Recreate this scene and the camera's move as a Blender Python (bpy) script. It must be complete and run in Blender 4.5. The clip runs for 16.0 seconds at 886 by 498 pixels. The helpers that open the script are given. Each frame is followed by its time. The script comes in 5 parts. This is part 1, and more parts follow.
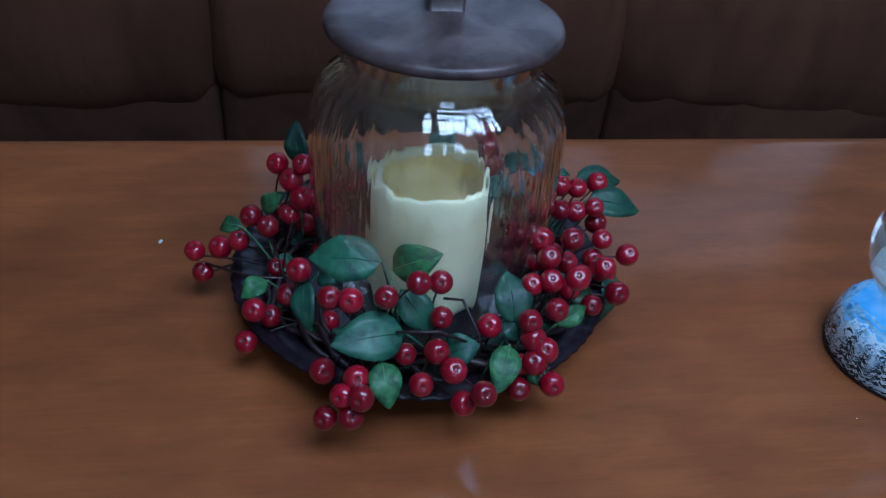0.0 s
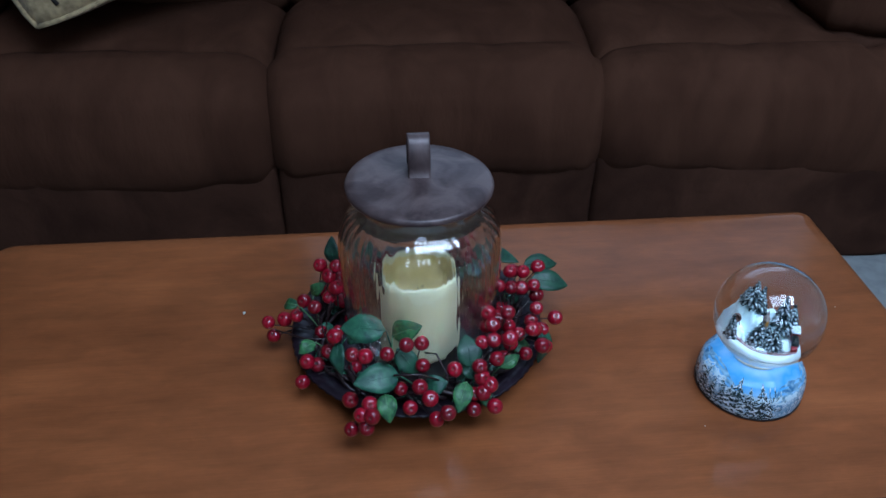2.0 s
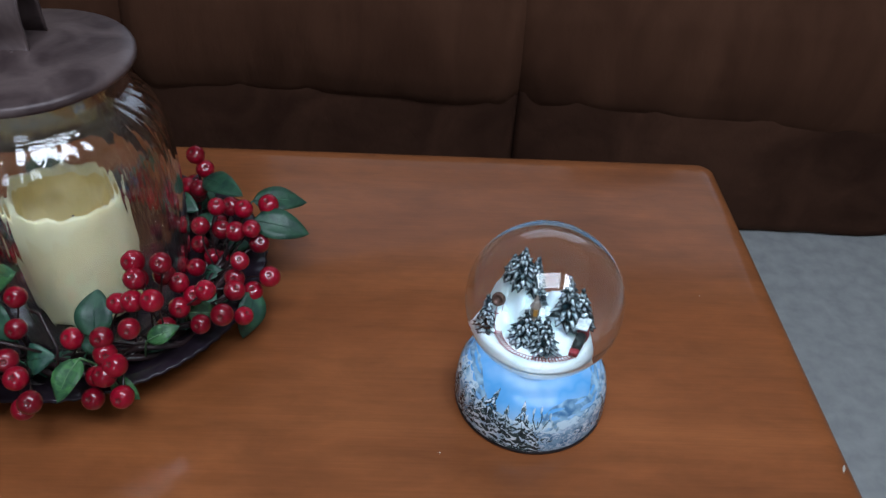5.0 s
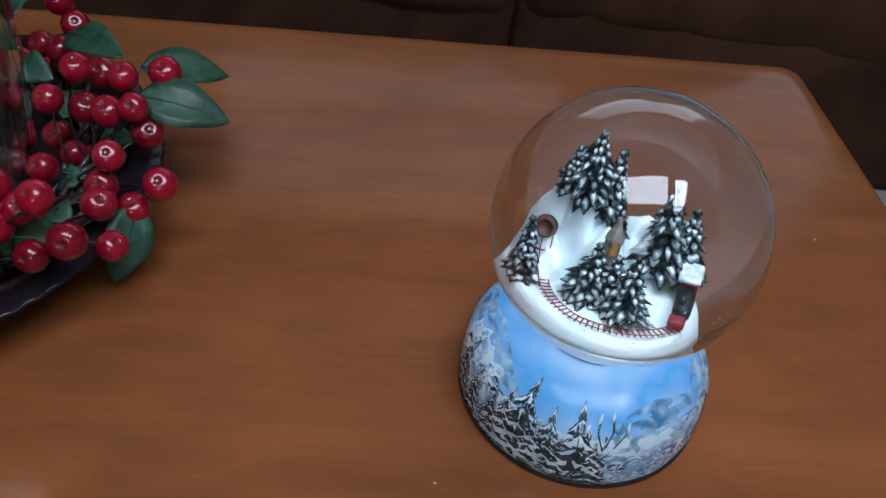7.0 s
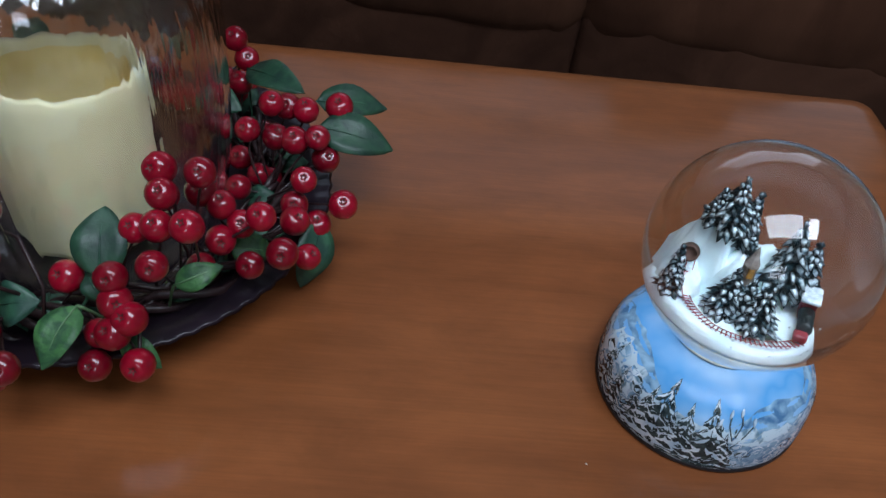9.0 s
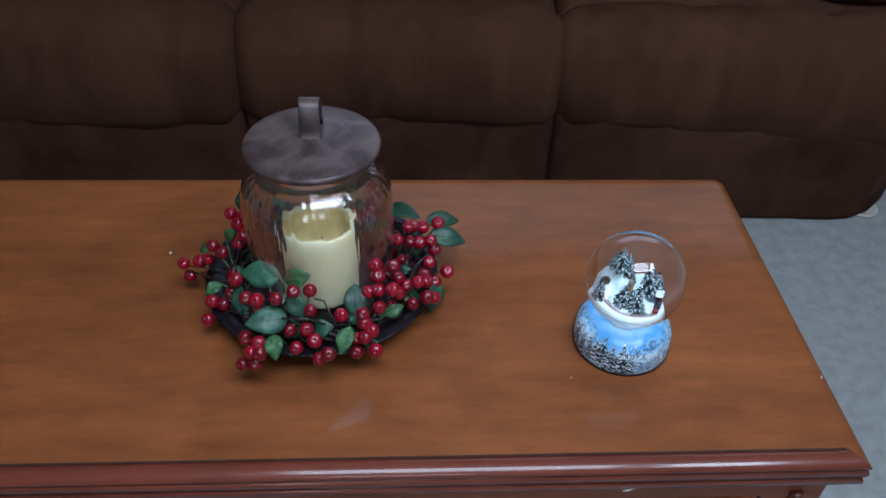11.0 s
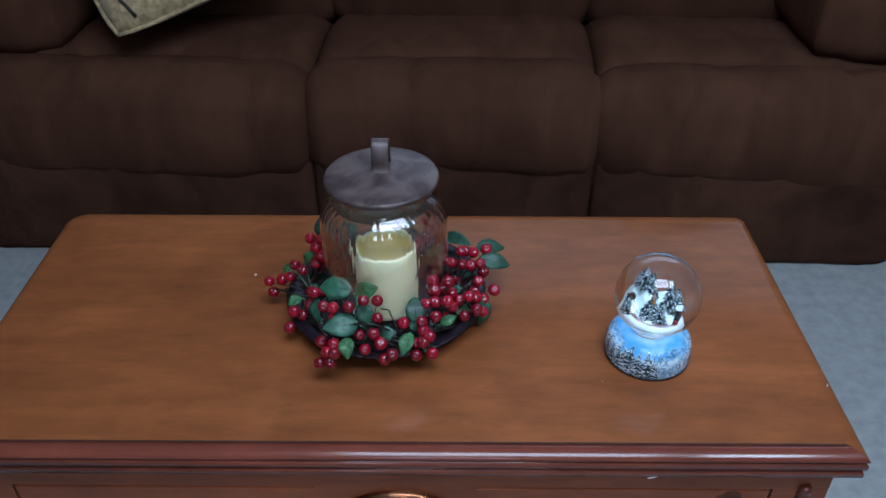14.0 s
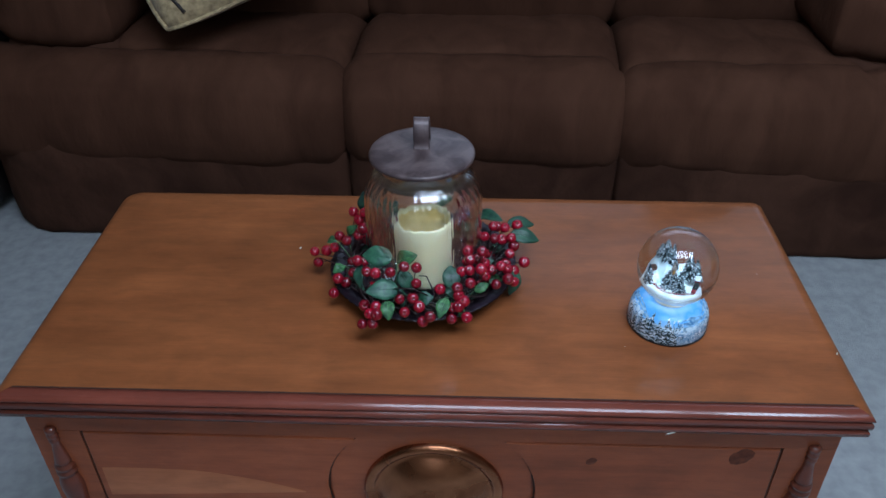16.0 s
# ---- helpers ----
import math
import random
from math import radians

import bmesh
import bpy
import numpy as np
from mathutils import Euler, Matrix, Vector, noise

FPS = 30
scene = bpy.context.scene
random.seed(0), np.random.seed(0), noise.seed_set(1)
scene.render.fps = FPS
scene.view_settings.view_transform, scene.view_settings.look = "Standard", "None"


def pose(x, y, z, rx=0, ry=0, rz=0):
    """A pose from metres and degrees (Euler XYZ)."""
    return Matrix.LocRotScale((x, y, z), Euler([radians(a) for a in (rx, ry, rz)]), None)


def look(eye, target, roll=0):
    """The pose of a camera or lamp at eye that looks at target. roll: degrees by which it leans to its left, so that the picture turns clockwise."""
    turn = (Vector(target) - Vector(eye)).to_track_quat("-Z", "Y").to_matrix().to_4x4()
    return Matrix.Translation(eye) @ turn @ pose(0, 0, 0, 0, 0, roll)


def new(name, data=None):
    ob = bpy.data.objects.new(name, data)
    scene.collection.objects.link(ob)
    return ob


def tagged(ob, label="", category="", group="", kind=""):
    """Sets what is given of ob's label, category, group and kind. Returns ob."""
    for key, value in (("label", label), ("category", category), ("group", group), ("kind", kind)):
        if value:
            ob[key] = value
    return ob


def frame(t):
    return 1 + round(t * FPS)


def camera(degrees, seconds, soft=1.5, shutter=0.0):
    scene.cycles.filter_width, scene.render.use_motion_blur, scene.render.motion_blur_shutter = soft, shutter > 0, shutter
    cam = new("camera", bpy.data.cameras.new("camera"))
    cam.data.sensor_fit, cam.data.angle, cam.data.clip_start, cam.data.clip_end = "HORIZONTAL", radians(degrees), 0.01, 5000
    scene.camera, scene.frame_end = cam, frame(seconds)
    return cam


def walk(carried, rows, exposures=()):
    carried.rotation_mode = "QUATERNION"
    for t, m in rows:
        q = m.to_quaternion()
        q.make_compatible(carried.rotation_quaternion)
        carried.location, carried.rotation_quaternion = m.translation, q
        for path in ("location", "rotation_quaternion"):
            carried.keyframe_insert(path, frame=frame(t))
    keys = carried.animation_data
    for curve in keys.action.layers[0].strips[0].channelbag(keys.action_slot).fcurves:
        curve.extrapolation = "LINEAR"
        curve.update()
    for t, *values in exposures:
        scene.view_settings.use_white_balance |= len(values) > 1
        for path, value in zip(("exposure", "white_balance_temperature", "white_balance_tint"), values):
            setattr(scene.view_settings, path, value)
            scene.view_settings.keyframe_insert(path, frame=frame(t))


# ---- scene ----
cam = camera(57.4, 16.0)
PATH = [
    (0, (-0.081, -0.213, 0.857), (0.198, 1.339, -0.373), 4.8),
    (0.5, (-0.074, -0.218, 0.875), (0.186, 1.334, -0.36), 4.3),
    (1, (-0.065, -0.241, 0.903), (0.147, 1.31, -0.341), 4.3),
    (1.5, (-0.052, -0.317, 0.997), (0.067, 1.238, -0.255), 3.1),
    (2, (-0.05, -0.414, 1.074), (0.102, 1.185, -0.117), 0.4),
    (2.5, (-0.028, -0.496, 1.101), (0.162, 1.104, -0.083), 2.5),
    (3, (-0.023, -0.542, 1.116), (0.106, 1.06, -0.074), 2.8),
    (3.5, (0.034, -0.538, 1.097), (0.126, 1.064, -0.098), 1.2),
    (4, (0.191, -0.458, 1.063), (0.294, 1.149, -0.124), 1.6),
    (4.5, (0.267, -0.353, 1.01), (0.314, 1.238, -0.2), 2.2),
    (4.7, (0.253, -0.301, 0.972), (0.282, 1.264, -0.273), 2.1),
    (6.8, (0.239, -0.076, 0.75), (0.369, 1.386, -0.608), 6.7),
    (7, (0.236, -0.076, 0.748), (0.366, 1.387, -0.61), 6.7),
    (7.5, (0.231, -0.071, 0.752), (0.371, 1.379, -0.618), 7.0),
    (8, (0.224, -0.076, 0.755), (0.366, 1.369, -0.621), 7.3),
    (8.5, (0.202, -0.09, 0.768), (0.33, 1.355, -0.609), 7.4),
    (9, (0.166, -0.116, 0.792), (0.253, 1.342, -0.575), 7.0),
    (9.5, (0.13, -0.176, 0.906), (0.201, 1.278, -0.465), 6.3),
    (9.7, (0.124, -0.232, 0.996), (0.162, 1.221, -0.378), 4.5),
    (11.8, (0.074, -0.541, 1.15), (0.165, 1.019, -0.098), 0.5),
    (12, (0.076, -0.561, 1.155), (0.137, 1.009, -0.082), 0.7),
    (12.5, (0.069, -0.578, 1.158), (0.071, 0.994, -0.079), 1.2),
    (13, (0.074, -0.586, 1.156), (0.067, 0.98, -0.087), 0.7),
    (13.5, (0.076, -0.593, 1.165), (0.06, 0.982, -0.067), 0.3),
    (14, (0.079, -0.607, 1.187), (0.047, 0.997, -0.007), -0.6),
    (14.5, (0.083, -0.646, 1.21), (0.039, 0.984, 0.052), -1.2),
    (15, (0.072, -0.692, 1.207), (-0.002, 0.933, 0.045), -1.2),
    (15.5, (0.063, -0.698, 1.199), (-0.011, 0.924, 0.031), -0.8),
    (16, (0.061, -0.7, 1.194), (-0.02, 0.916, 0.019), -0.8),
]
# the clip's own brightness and white balance: seconds, stops, kelvin, tint
LIGHT = [(0.0, -0.30, 4800, 8), (1.0, -0.32, 4900, 8), (2.0, -0.14, 5200, 8), (2.5, -0.06, 5050, 8), (3.0, -0.02, 5450, 9), (3.5, 0.0, 5300, 11), (4.0, 0.10, 5900, 12), (4.5, -0.02, 6300, 13),
         (7.0, -0.26, 6350, 14), (9.0, -0.26, 6350, 14), (12.0, 0.02, 5700, 10), (13.0, 0.02, 5600, 9), (14.5, 0.01, 5600, 10), (16.0, 0.05, 5700, 11)]
walk(cam, [(t, look(eye, target, roll)) for t, eye, target, roll in PATH], LIGHT)

# ---- world, window light, exposure ----
world = bpy.data.worlds.new("world")
scene.world = world
world.use_nodes = True
sky = world.node_tree.nodes.new("ShaderNodeTexSky")
sky.sky_type = "NISHITA"
sky.sun_disc = False
sky.sun_elevation, sky.sun_rotation = radians(35), radians(150)
world.node_tree.links.new(sky.outputs[0], world.node_tree.nodes["Background"].inputs[0])
world.node_tree.nodes["Background"].inputs[1].default_value = 0.1


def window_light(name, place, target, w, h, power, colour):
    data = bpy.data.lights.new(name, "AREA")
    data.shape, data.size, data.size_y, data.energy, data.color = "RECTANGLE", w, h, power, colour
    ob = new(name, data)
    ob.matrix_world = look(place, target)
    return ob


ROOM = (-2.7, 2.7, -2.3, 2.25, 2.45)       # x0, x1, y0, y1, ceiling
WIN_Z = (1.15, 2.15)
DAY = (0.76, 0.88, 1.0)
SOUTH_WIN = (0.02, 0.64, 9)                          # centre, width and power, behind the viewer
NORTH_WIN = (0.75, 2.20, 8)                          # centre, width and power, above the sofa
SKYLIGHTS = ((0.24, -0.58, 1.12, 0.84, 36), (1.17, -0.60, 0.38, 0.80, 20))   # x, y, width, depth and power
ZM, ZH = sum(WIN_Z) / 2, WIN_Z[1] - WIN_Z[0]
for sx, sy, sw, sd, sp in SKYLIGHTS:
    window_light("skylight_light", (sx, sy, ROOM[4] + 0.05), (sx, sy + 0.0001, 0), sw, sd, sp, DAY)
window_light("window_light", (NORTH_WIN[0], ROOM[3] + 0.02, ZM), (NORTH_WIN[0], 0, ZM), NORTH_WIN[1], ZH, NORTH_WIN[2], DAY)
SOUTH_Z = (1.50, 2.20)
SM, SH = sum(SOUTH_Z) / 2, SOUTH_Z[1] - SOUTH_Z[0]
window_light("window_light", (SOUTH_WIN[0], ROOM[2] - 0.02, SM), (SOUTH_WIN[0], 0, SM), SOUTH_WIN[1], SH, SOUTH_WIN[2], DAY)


# ---- materials ----
def material(name, colour, rough=0.6, metal=0.0, dark=None, scale=20.0, stretch=(1, 1, 1), detail=6.0, bump=0.0, bump_scale=None,
             mix=(0.35, 0.65), coat=0.0, coat_rough=0.1, sheen=0.0, spec=0.5, wander=0.0, trans=0.0, ior=1.45, sss=0.0, vary=0.0):
    """A principled surface, with noise between two colours, fine relief and a coat."""
    m = bpy.data.materials.new(name)
    m.use_nodes = True
    nt = m.node_tree
    n, l = nt.nodes, nt.links
    p = n["Principled BSDF"]
    p.inputs["Base Color"].default_value = (*colour, 1)
    p.inputs["Roughness"].default_value = rough
    p.inputs["Metallic"].default_value = metal
    p.inputs["Coat Weight"].default_value = coat
    p.inputs["Coat Roughness"].default_value = coat_rough
    p.inputs["Sheen Weight"].default_value = sheen
    p.inputs["Specular IOR Level"].default_value = spec
    p.inputs["Transmission Weight"].default_value = trans
    p.inputs["IOR"].default_value = ior
    p.inputs["Subsurface Weight"].default_value = sss
    if sss:
        p.inputs["Subsurface Radius"].default_value = (0.02, 0.015, 0.008)
        p.inputs["Subsurface Scale"].default_value = 0.5
    tc, mp = n.new("ShaderNodeTexCoord"), n.new("ShaderNodeMapping")
    mp.inputs["Scale"].default_value = stretch
    l.new(tc.outputs["Object"], mp.inputs[0])
    if dark:
        t = n.new("ShaderNodeTexNoise")
        t.inputs["Scale"].default_value, t.inputs["Detail"].default_value = scale, detail
        t.inputs["Distortion"].default_value = wander
        l.new(mp.outputs[0], t.inputs["Vector"])
        r = n.new("ShaderNodeValToRGB")
        r.color_ramp.elements[0].position, r.color_ramp.elements[1].position = mix
        r.color_ramp.elements[0].color, r.color_ramp.elements[1].color = (*dark, 1), (*colour, 1)
        l.new(t.outputs[0], r.inputs[0])
        last = r.outputs[0]
        if vary:
            oi, hs = n.new("ShaderNodeObjectInfo"), n.new("ShaderNodeHueSaturation")
            mr = n.new("ShaderNodeMapRange")
            mr.inputs[3].default_value, mr.inputs[4].default_value = 1 - vary, 1 + vary
            l.new(oi.outputs["Random"], mr.inputs[0])
            l.new(mr.outputs[0], hs.inputs["Value"])
            l.new(last, hs.inputs["Color"])
            last = hs.outputs[0]
        l.new(last, p.inputs["Base Color"])
        rr = n.new("ShaderNodeMapRange")
        rr.inputs[3].default_value, rr.inputs[4].default_value = min(1, rough * 1.15), rough * 0.85
        l.new(t.outputs[0], rr.inputs[0])
        l.new(rr.outputs[0], p.inputs["Roughness"])
    if bump:
        b, t2 = n.new("ShaderNodeBump"), n.new("ShaderNodeTexNoise")
        t2.inputs["Scale"].default_value, t2.inputs["Detail"].default_value = bump_scale or scale * 3, 4
        l.new(mp.outputs[0], t2.inputs["Vector"])
        b.inputs["Strength"].default_value, b.inputs["Distance"].default_value = 1.0, bump
        l.new(t2.outputs[0], b.inputs["Height"])
        l.new(b.outputs[0], p.inputs["Normal"])
    return m


def wood(name, light, dark, rough=0.3, along=(1.2, 14, 14), coat=0.25, gloss=0.17):
    """Stained timber: broad figure, fine streaks along the grain and pores."""
    m = material(name, light, rough, dark=dark, scale=2.2, stretch=along, wander=0.25, coat=coat, coat_rough=gloss, mix=(0.2, 0.8), spec=0.2)
    nt = m.node_tree
    n, l = nt.nodes, nt.links
    p = n["Principled BSDF"]
    mp = n["Mapping"]
    ramp = n["Color Ramp"]
    fine = n.new("ShaderNodeTexNoise")
    fine.inputs["Scale"].default_value, fine.inputs["Detail"].default_value = 9.0, 8
    m2 = n.new("ShaderNodeMapping")
    m2.inputs["Scale"].default_value = (1, 9, 9) if along[0] < along[1] else (9, 9, 1)
    l.new(mp.outputs[0], m2.inputs[0])
    l.new(m2.outputs[0], fine.inputs["Vector"])
    broad = n.new("ShaderNodeTexNoise")
    broad.inputs["Scale"].default_value, broad.inputs["Detail"].default_value, broad.inputs["Distortion"].default_value = 5.0, 6, 0.7
    tc = n["Texture Coordinate"]
    l.new(tc.outputs["Object"], broad.inputs["Vector"])
    mul = n.new("ShaderNodeMapRange")
    mul.inputs[1].default_value, mul.inputs[2].default_value = 0.3, 0.7
    mul.inputs[3].default_value, mul.inputs[4].default_value = 0.92, 1.06
    l.new(fine.outputs[0], mul.inputs[0])
    mul2 = n.new("ShaderNodeMapRange")
    mul2.inputs[1].default_value, mul2.inputs[2].default_value = 0.36, 0.64
    mul2.inputs[3].default_value, mul2.inputs[4].default_value = 0.84, 1.11
    l.new(broad.outputs[0], mul2.inputs[0])
    fleck = n.new("ShaderNodeTexNoise")
    fleck.inputs["Scale"].default_value, fleck.inputs["Detail"].default_value, fleck.inputs["Roughness"].default_value = 26.0, 9, 0.68
    fleck.inputs["Distortion"].default_value = 0.3
    m3 = n.new("ShaderNodeMapping")
    m3.inputs["Scale"].default_value = (0.45, 1.5, 1.5) if along[0] < along[1] else (1.5, 1.5, 0.45)
    l.new(tc.outputs["Object"], m3.inputs[0])
    l.new(m3.outputs[0], fleck.inputs["Vector"])
    mul3 = n.new("ShaderNodeMapRange")
    mul3.inputs[1].default_value, mul3.inputs[2].default_value = 0.32, 0.68
    mul3.inputs[3].default_value, mul3.inputs[4].default_value = 0.80, 1.16
    l.new(fleck.outputs[0], mul3.inputs[0])
    pair = n.new("ShaderNodeMath")
    pair.operation = "MULTIPLY"
    l.new(mul.outputs[0], pair.inputs[0])
    l.new(mul3.outputs[0], pair.inputs[1])
    both = n.new("ShaderNodeMath")
    both.operation = "MULTIPLY"
    l.new(pair.outputs[0], both.inputs[0])
    l.new(mul2.outputs[0], both.inputs[1])
    hs = n.new("ShaderNodeHueSaturation")
    l.new(both.outputs[0], hs.inputs["Value"])
    l.new(ramp.outputs[0], hs.inputs["Color"])
    l.new(hs.outputs[0], p.inputs["Base Color"])
    b = n.new("ShaderNodeBump")
    b.inputs["Distance"].default_value = 0.00008
    l.new(fine.outputs[0], b.inputs["Height"])
    l.new(b.outputs[0], p.inputs["Normal"])
    return m


def glass(name, colour, ior, coat=0.0):
    m = bpy.data.materials.new(name)
    m.use_nodes = True
    p = m.node_tree.nodes["Principled BSDF"]
    p.inputs["Base Color"].default_value = (*colour, 1)
    p.inputs["Roughness"].default_value = 0.0
    p.inputs["Transmission Weight"].default_value = 1.0
    p.inputs["IOR"].default_value = ior
    p.inputs["Coat Weight"].default_value = coat
    p.inputs["Coat Roughness"].default_value = 0.0
    return m


TOP_WOOD = wood("varnished_cherry", (0.270, 0.0870, 0.0270), (0.208, 0.0620, 0.0182), 0.5, (1.2, 9, 9), 0.34, 0.11)
EDGE_WOOD = wood("reddish_edge_wood", (0.198, 0.0490, 0.0285), (0.104, 0.0235, 0.0150), 0.28, (0.9, 16, 16), 0.65, 0.11)
BODY_WOOD = wood("knotty_cherry", (0.37, 0.102, 0.040), (0.22, 0.057, 0.022), 0.36, (0.9, 10, 10), 0.25, 0.14)
TURNED_WOOD = wood("turned_wood", (0.17, 0.043, 0.022), (0.090, 0.022, 0.012), 0.3, (12, 12, 1.2), 0.8, 0.08)
GROOVE = material("dark_groove", (0.050, 0.018, 0.010), 0.7, dark=(0.03, 0.011, 0.006), scale=60)
BRASS = material("aged_brass", (0.44, 0.185, 0.090), 0.27, 1.0, dark=(0.21, 0.078, 0.036), scale=18, detail=8, bump=0.0003, bump_scale=60, wander=0.6)
SUEDE = material("brown_microsuede", (0.085, 0.0365, 0.0205), 0.95, dark=(0.055, 0.0228, 0.0129), scale=9, detail=12, bump=0.0022, bump_scale=46, spec=0.1, wander=0.7, mix=(0.30, 0.72), stretch=(1.4, 1, 0.45))
SUEDE_DARK = material("brown_microsuede_base", (0.086, 0.038, 0.0225), 0.95, dark=(0.035, 0.0150, 0.0092), scale=6, detail=10, bump=0.003, bump_scale=40, spec=0.1, wander=1.4, mix=(0.28, 0.78))
LEATHER = material("dark_leather", (0.02, 0.014, 0.012), 0.5, dark=(0.012, 0.009, 0.008), scale=30, bump=0.0006)
CARPET = material("grey_carpet", (0.42, 0.43, 0.425), 1.0, dark=(0.30, 0.31, 0.308), scale=38, detail=8, bump=0.0016, bump_scale=900, spec=0.05, mix=(0.25, 0.75), wander=0.2)
WALL = material("beige_wall_paint", (0.34, 0.305, 0.255), 0.9, dark=(0.305, 0.275, 0.23), scale=3, bump=0.0004, bump_scale=120)
CEILING = material("white_ceiling_paint", (0.72, 0.72, 0.70), 0.95, dark=(0.68, 0.68, 0.66), scale=3, bump=0.001, bump_scale=90)
TRIM = material("white_trim_paint", (0.75, 0.75, 0.73), 0.45, dark=(0.7, 0.7, 0.68), scale=8)
RUST = material("brown_tin", (0.128, 0.090, 0.086), 0.42, 0.2, dark=(0.054, 0.034, 0.034), scale=24, detail=10, bump=0.0006, bump_scale=60, mix=(0.38, 0.60), wander=1.0, coat=0.06, coat_rough=0.25)
JAR_GLASS = glass("jar_glass", (0.985, 0.975, 0.960), 1.50, 0.9)
WATER_GLASS = glass("globe_glass", (0.985, 0.995, 1.0), 1.345, 0.9)
# the glow through the candle's wax is put into this yellower colour
WAX_GLOW = material("glow_tinted_wax", (0.74, 0.60, 0.26), 0.45, dark=(0.62, 0.48, 0.17), scale=30, sss=0.2)
WAX = material("ivory_wax", (0.74, 0.71, 0.46), 0.45, dark=(0.64, 0.60, 0.36), scale=18, bump=0.0006, bump_scale=40, sss=0.25)
PLATE = material("dark_metal_plate", (0.020, 0.012, 0.019), 0.30, 0.2, dark=(0.010, 0.006, 0.010), scale=30, bump=0.0004, bump_scale=70)
BERRY = material("red_berry", (0.31, 0.003, 0.019), 0.30, dark=(0.13, 0.001, 0.007), scale=90, coat=1.0, coat_rough=0.03, mix=(0.3, 0.7), vary=0.35, spec=0.15)
CALYX = material("berry_calyx", (0.12, 0.03, 0.025), 0.7, dark=(0.05, 0.014, 0.012), scale=400)
LEAF = material("green_leaf", (0.032, 0.108, 0.056), 0.50, dark=(0.011, 0.046, 0.032), scale=70, wander=1.2, mix=(0.34, 0.66), coat=0.12, coat_rough=0.25, bump=0.0006, bump_scale=170, vary=0.3)
LEAF_PALE = material("light_green_leaf", (0.055, 0.165, 0.05), 0.50, dark=(0.020, 0.072, 0.030), scale=110, wander=1.6, mix=(0.38, 0.62), coat=0.05, coat_rough=0.3, bump=0.0009, bump_scale=170, vary=0.25)
VEIN = material("leaf_vein", (0.13, 0.24, 0.11), 0.5, dark=(0.08, 0.17, 0.08), scale=90)
TWIG = material("dark_twig", (0.030, 0.012, 0.013), 0.45, dark=(0.015, 0.007, 0.008), scale=90, coat=0.2, bump=0.0003, bump_scale=300)
SNOW = material("resin_snow", (0.82, 0.96, 0.98), 0.55, dark=(0.66, 0.87, 0.92), scale=60, bump=0.0006, bump_scale=260, sss=0.1, mix=(0.28, 0.55))
CREAM = material("cream_resin", (0.72, 0.72, 0.62), 0.4, dark=(0.62, 0.63, 0.54), scale=80)
PINE = material("pine_green_resin", (0.30, 0.38, 0.40), 0.5, dark=(0.006, 0.031, 0.042), scale=330, detail=3, mix=(0.54, 0.70))
FROST = material("frosted_tips", (0.80, 0.88, 0.91), 0.5, dark=(0.36, 0.47, 0.52), scale=300)
FROST_FIR = material("frosted_fir_scales", (0.68, 0.82, 0.88), 0.4, dark=(0.10, 0.18, 0.22), scale=300, mix=(0.38, 0.58), detail=4)
RED_PAINT = material("red_paint", (0.32, 0.03, 0.04), 0.45, dark=(0.2, 0.02, 0.03), scale=200)
DARK_PAINT = material("dark_train_paint", (0.02, 0.035, 0.035), 0.4, dark=(0.01, 0.016, 0.016), scale=200)
ROOF = material("frosted_brown_roof", (0.36, 0.33, 0.30), 0.6, dark=(0.09, 0.06, 0.04), scale=200)
GOLD = material("gold_wall", (0.80, 0.42, 0.06), 0.35, dark=(0.35, 0.17, 0.03), scale=200)
FOOT = material("dark_foot", (0.018, 0.016, 0.02), 0.35, dark=(0.01, 0.009, 0.012), scale=90)
PAINT_HILL = material("painted_far_mountain", (0.36, 0.58, 0.76), 0.2, dark=(0.07, 0.18, 0.34), scale=120, coat=0.2, coat_rough=0.12, wander=0.6)
PAINT_SNOW = material("painted_snowy_bushes", (0.62, 0.78, 0.88), 0.2, dark=(0.15, 0.27, 0.36), scale=110, detail=3, coat=0.4, coat_rough=0.08, mix=(0.34, 0.48), wander=1.2)
PAINT_ICE = material("painted_icy_slope", (0.48, 0.67, 0.82), 0.2, dark=(0.08, 0.20, 0.36), scale=130, detail=6, coat=0.2, coat_rough=0.12, mix=(0.33, 0.6), stretch=(1, 1, 1.8), wander=1.5)
PAINT_TREE = material("painted_pine", (0.060, 0.092, 0.095), 0.2, dark=(0.012, 0.022, 0.026), scale=260, coat=0.2, coat_rough=0.12)
PAINT_WHITE = material("painted_snow", (0.80, 0.90, 0.97), 0.2, dark=(0.42, 0.58, 0.72), scale=130, coat=0.2, coat_rough=0.12)
CLOTH = material("beige_woven_cloth", (0.50, 0.370, 0.195), 0.9, dark=(0.27, 0.195, 0.100), scale=75, bump=0.0008, bump_scale=500, sheen=0.2)
CLOTH_DARK = material("dark_embroidery", (0.045, 0.034, 0.030), 0.8, dark=(0.024, 0.018, 0.016), scale=200, bump=0.0006, bump_scale=600)
CLOTH_GREEN = material("sage_embroidery", (0.20, 0.20, 0.12), 0.85, dark=(0.12, 0.125, 0.08), scale=120, bump=0.0006, bump_scale=600)
RED_CLOTH = material("red_trim_cloth", (0.30, 0.012, 0.028), 0.75, dark=(0.2, 0.008, 0.018), scale=80, bump=0.0005, bump_scale=300)
NAVY = material("dark_navy_cloth", (0.03, 0.03, 0.045), 0.85, dark=(0.016, 0.016, 0.026), scale=60, bump=0.0005, bump_scale=300)
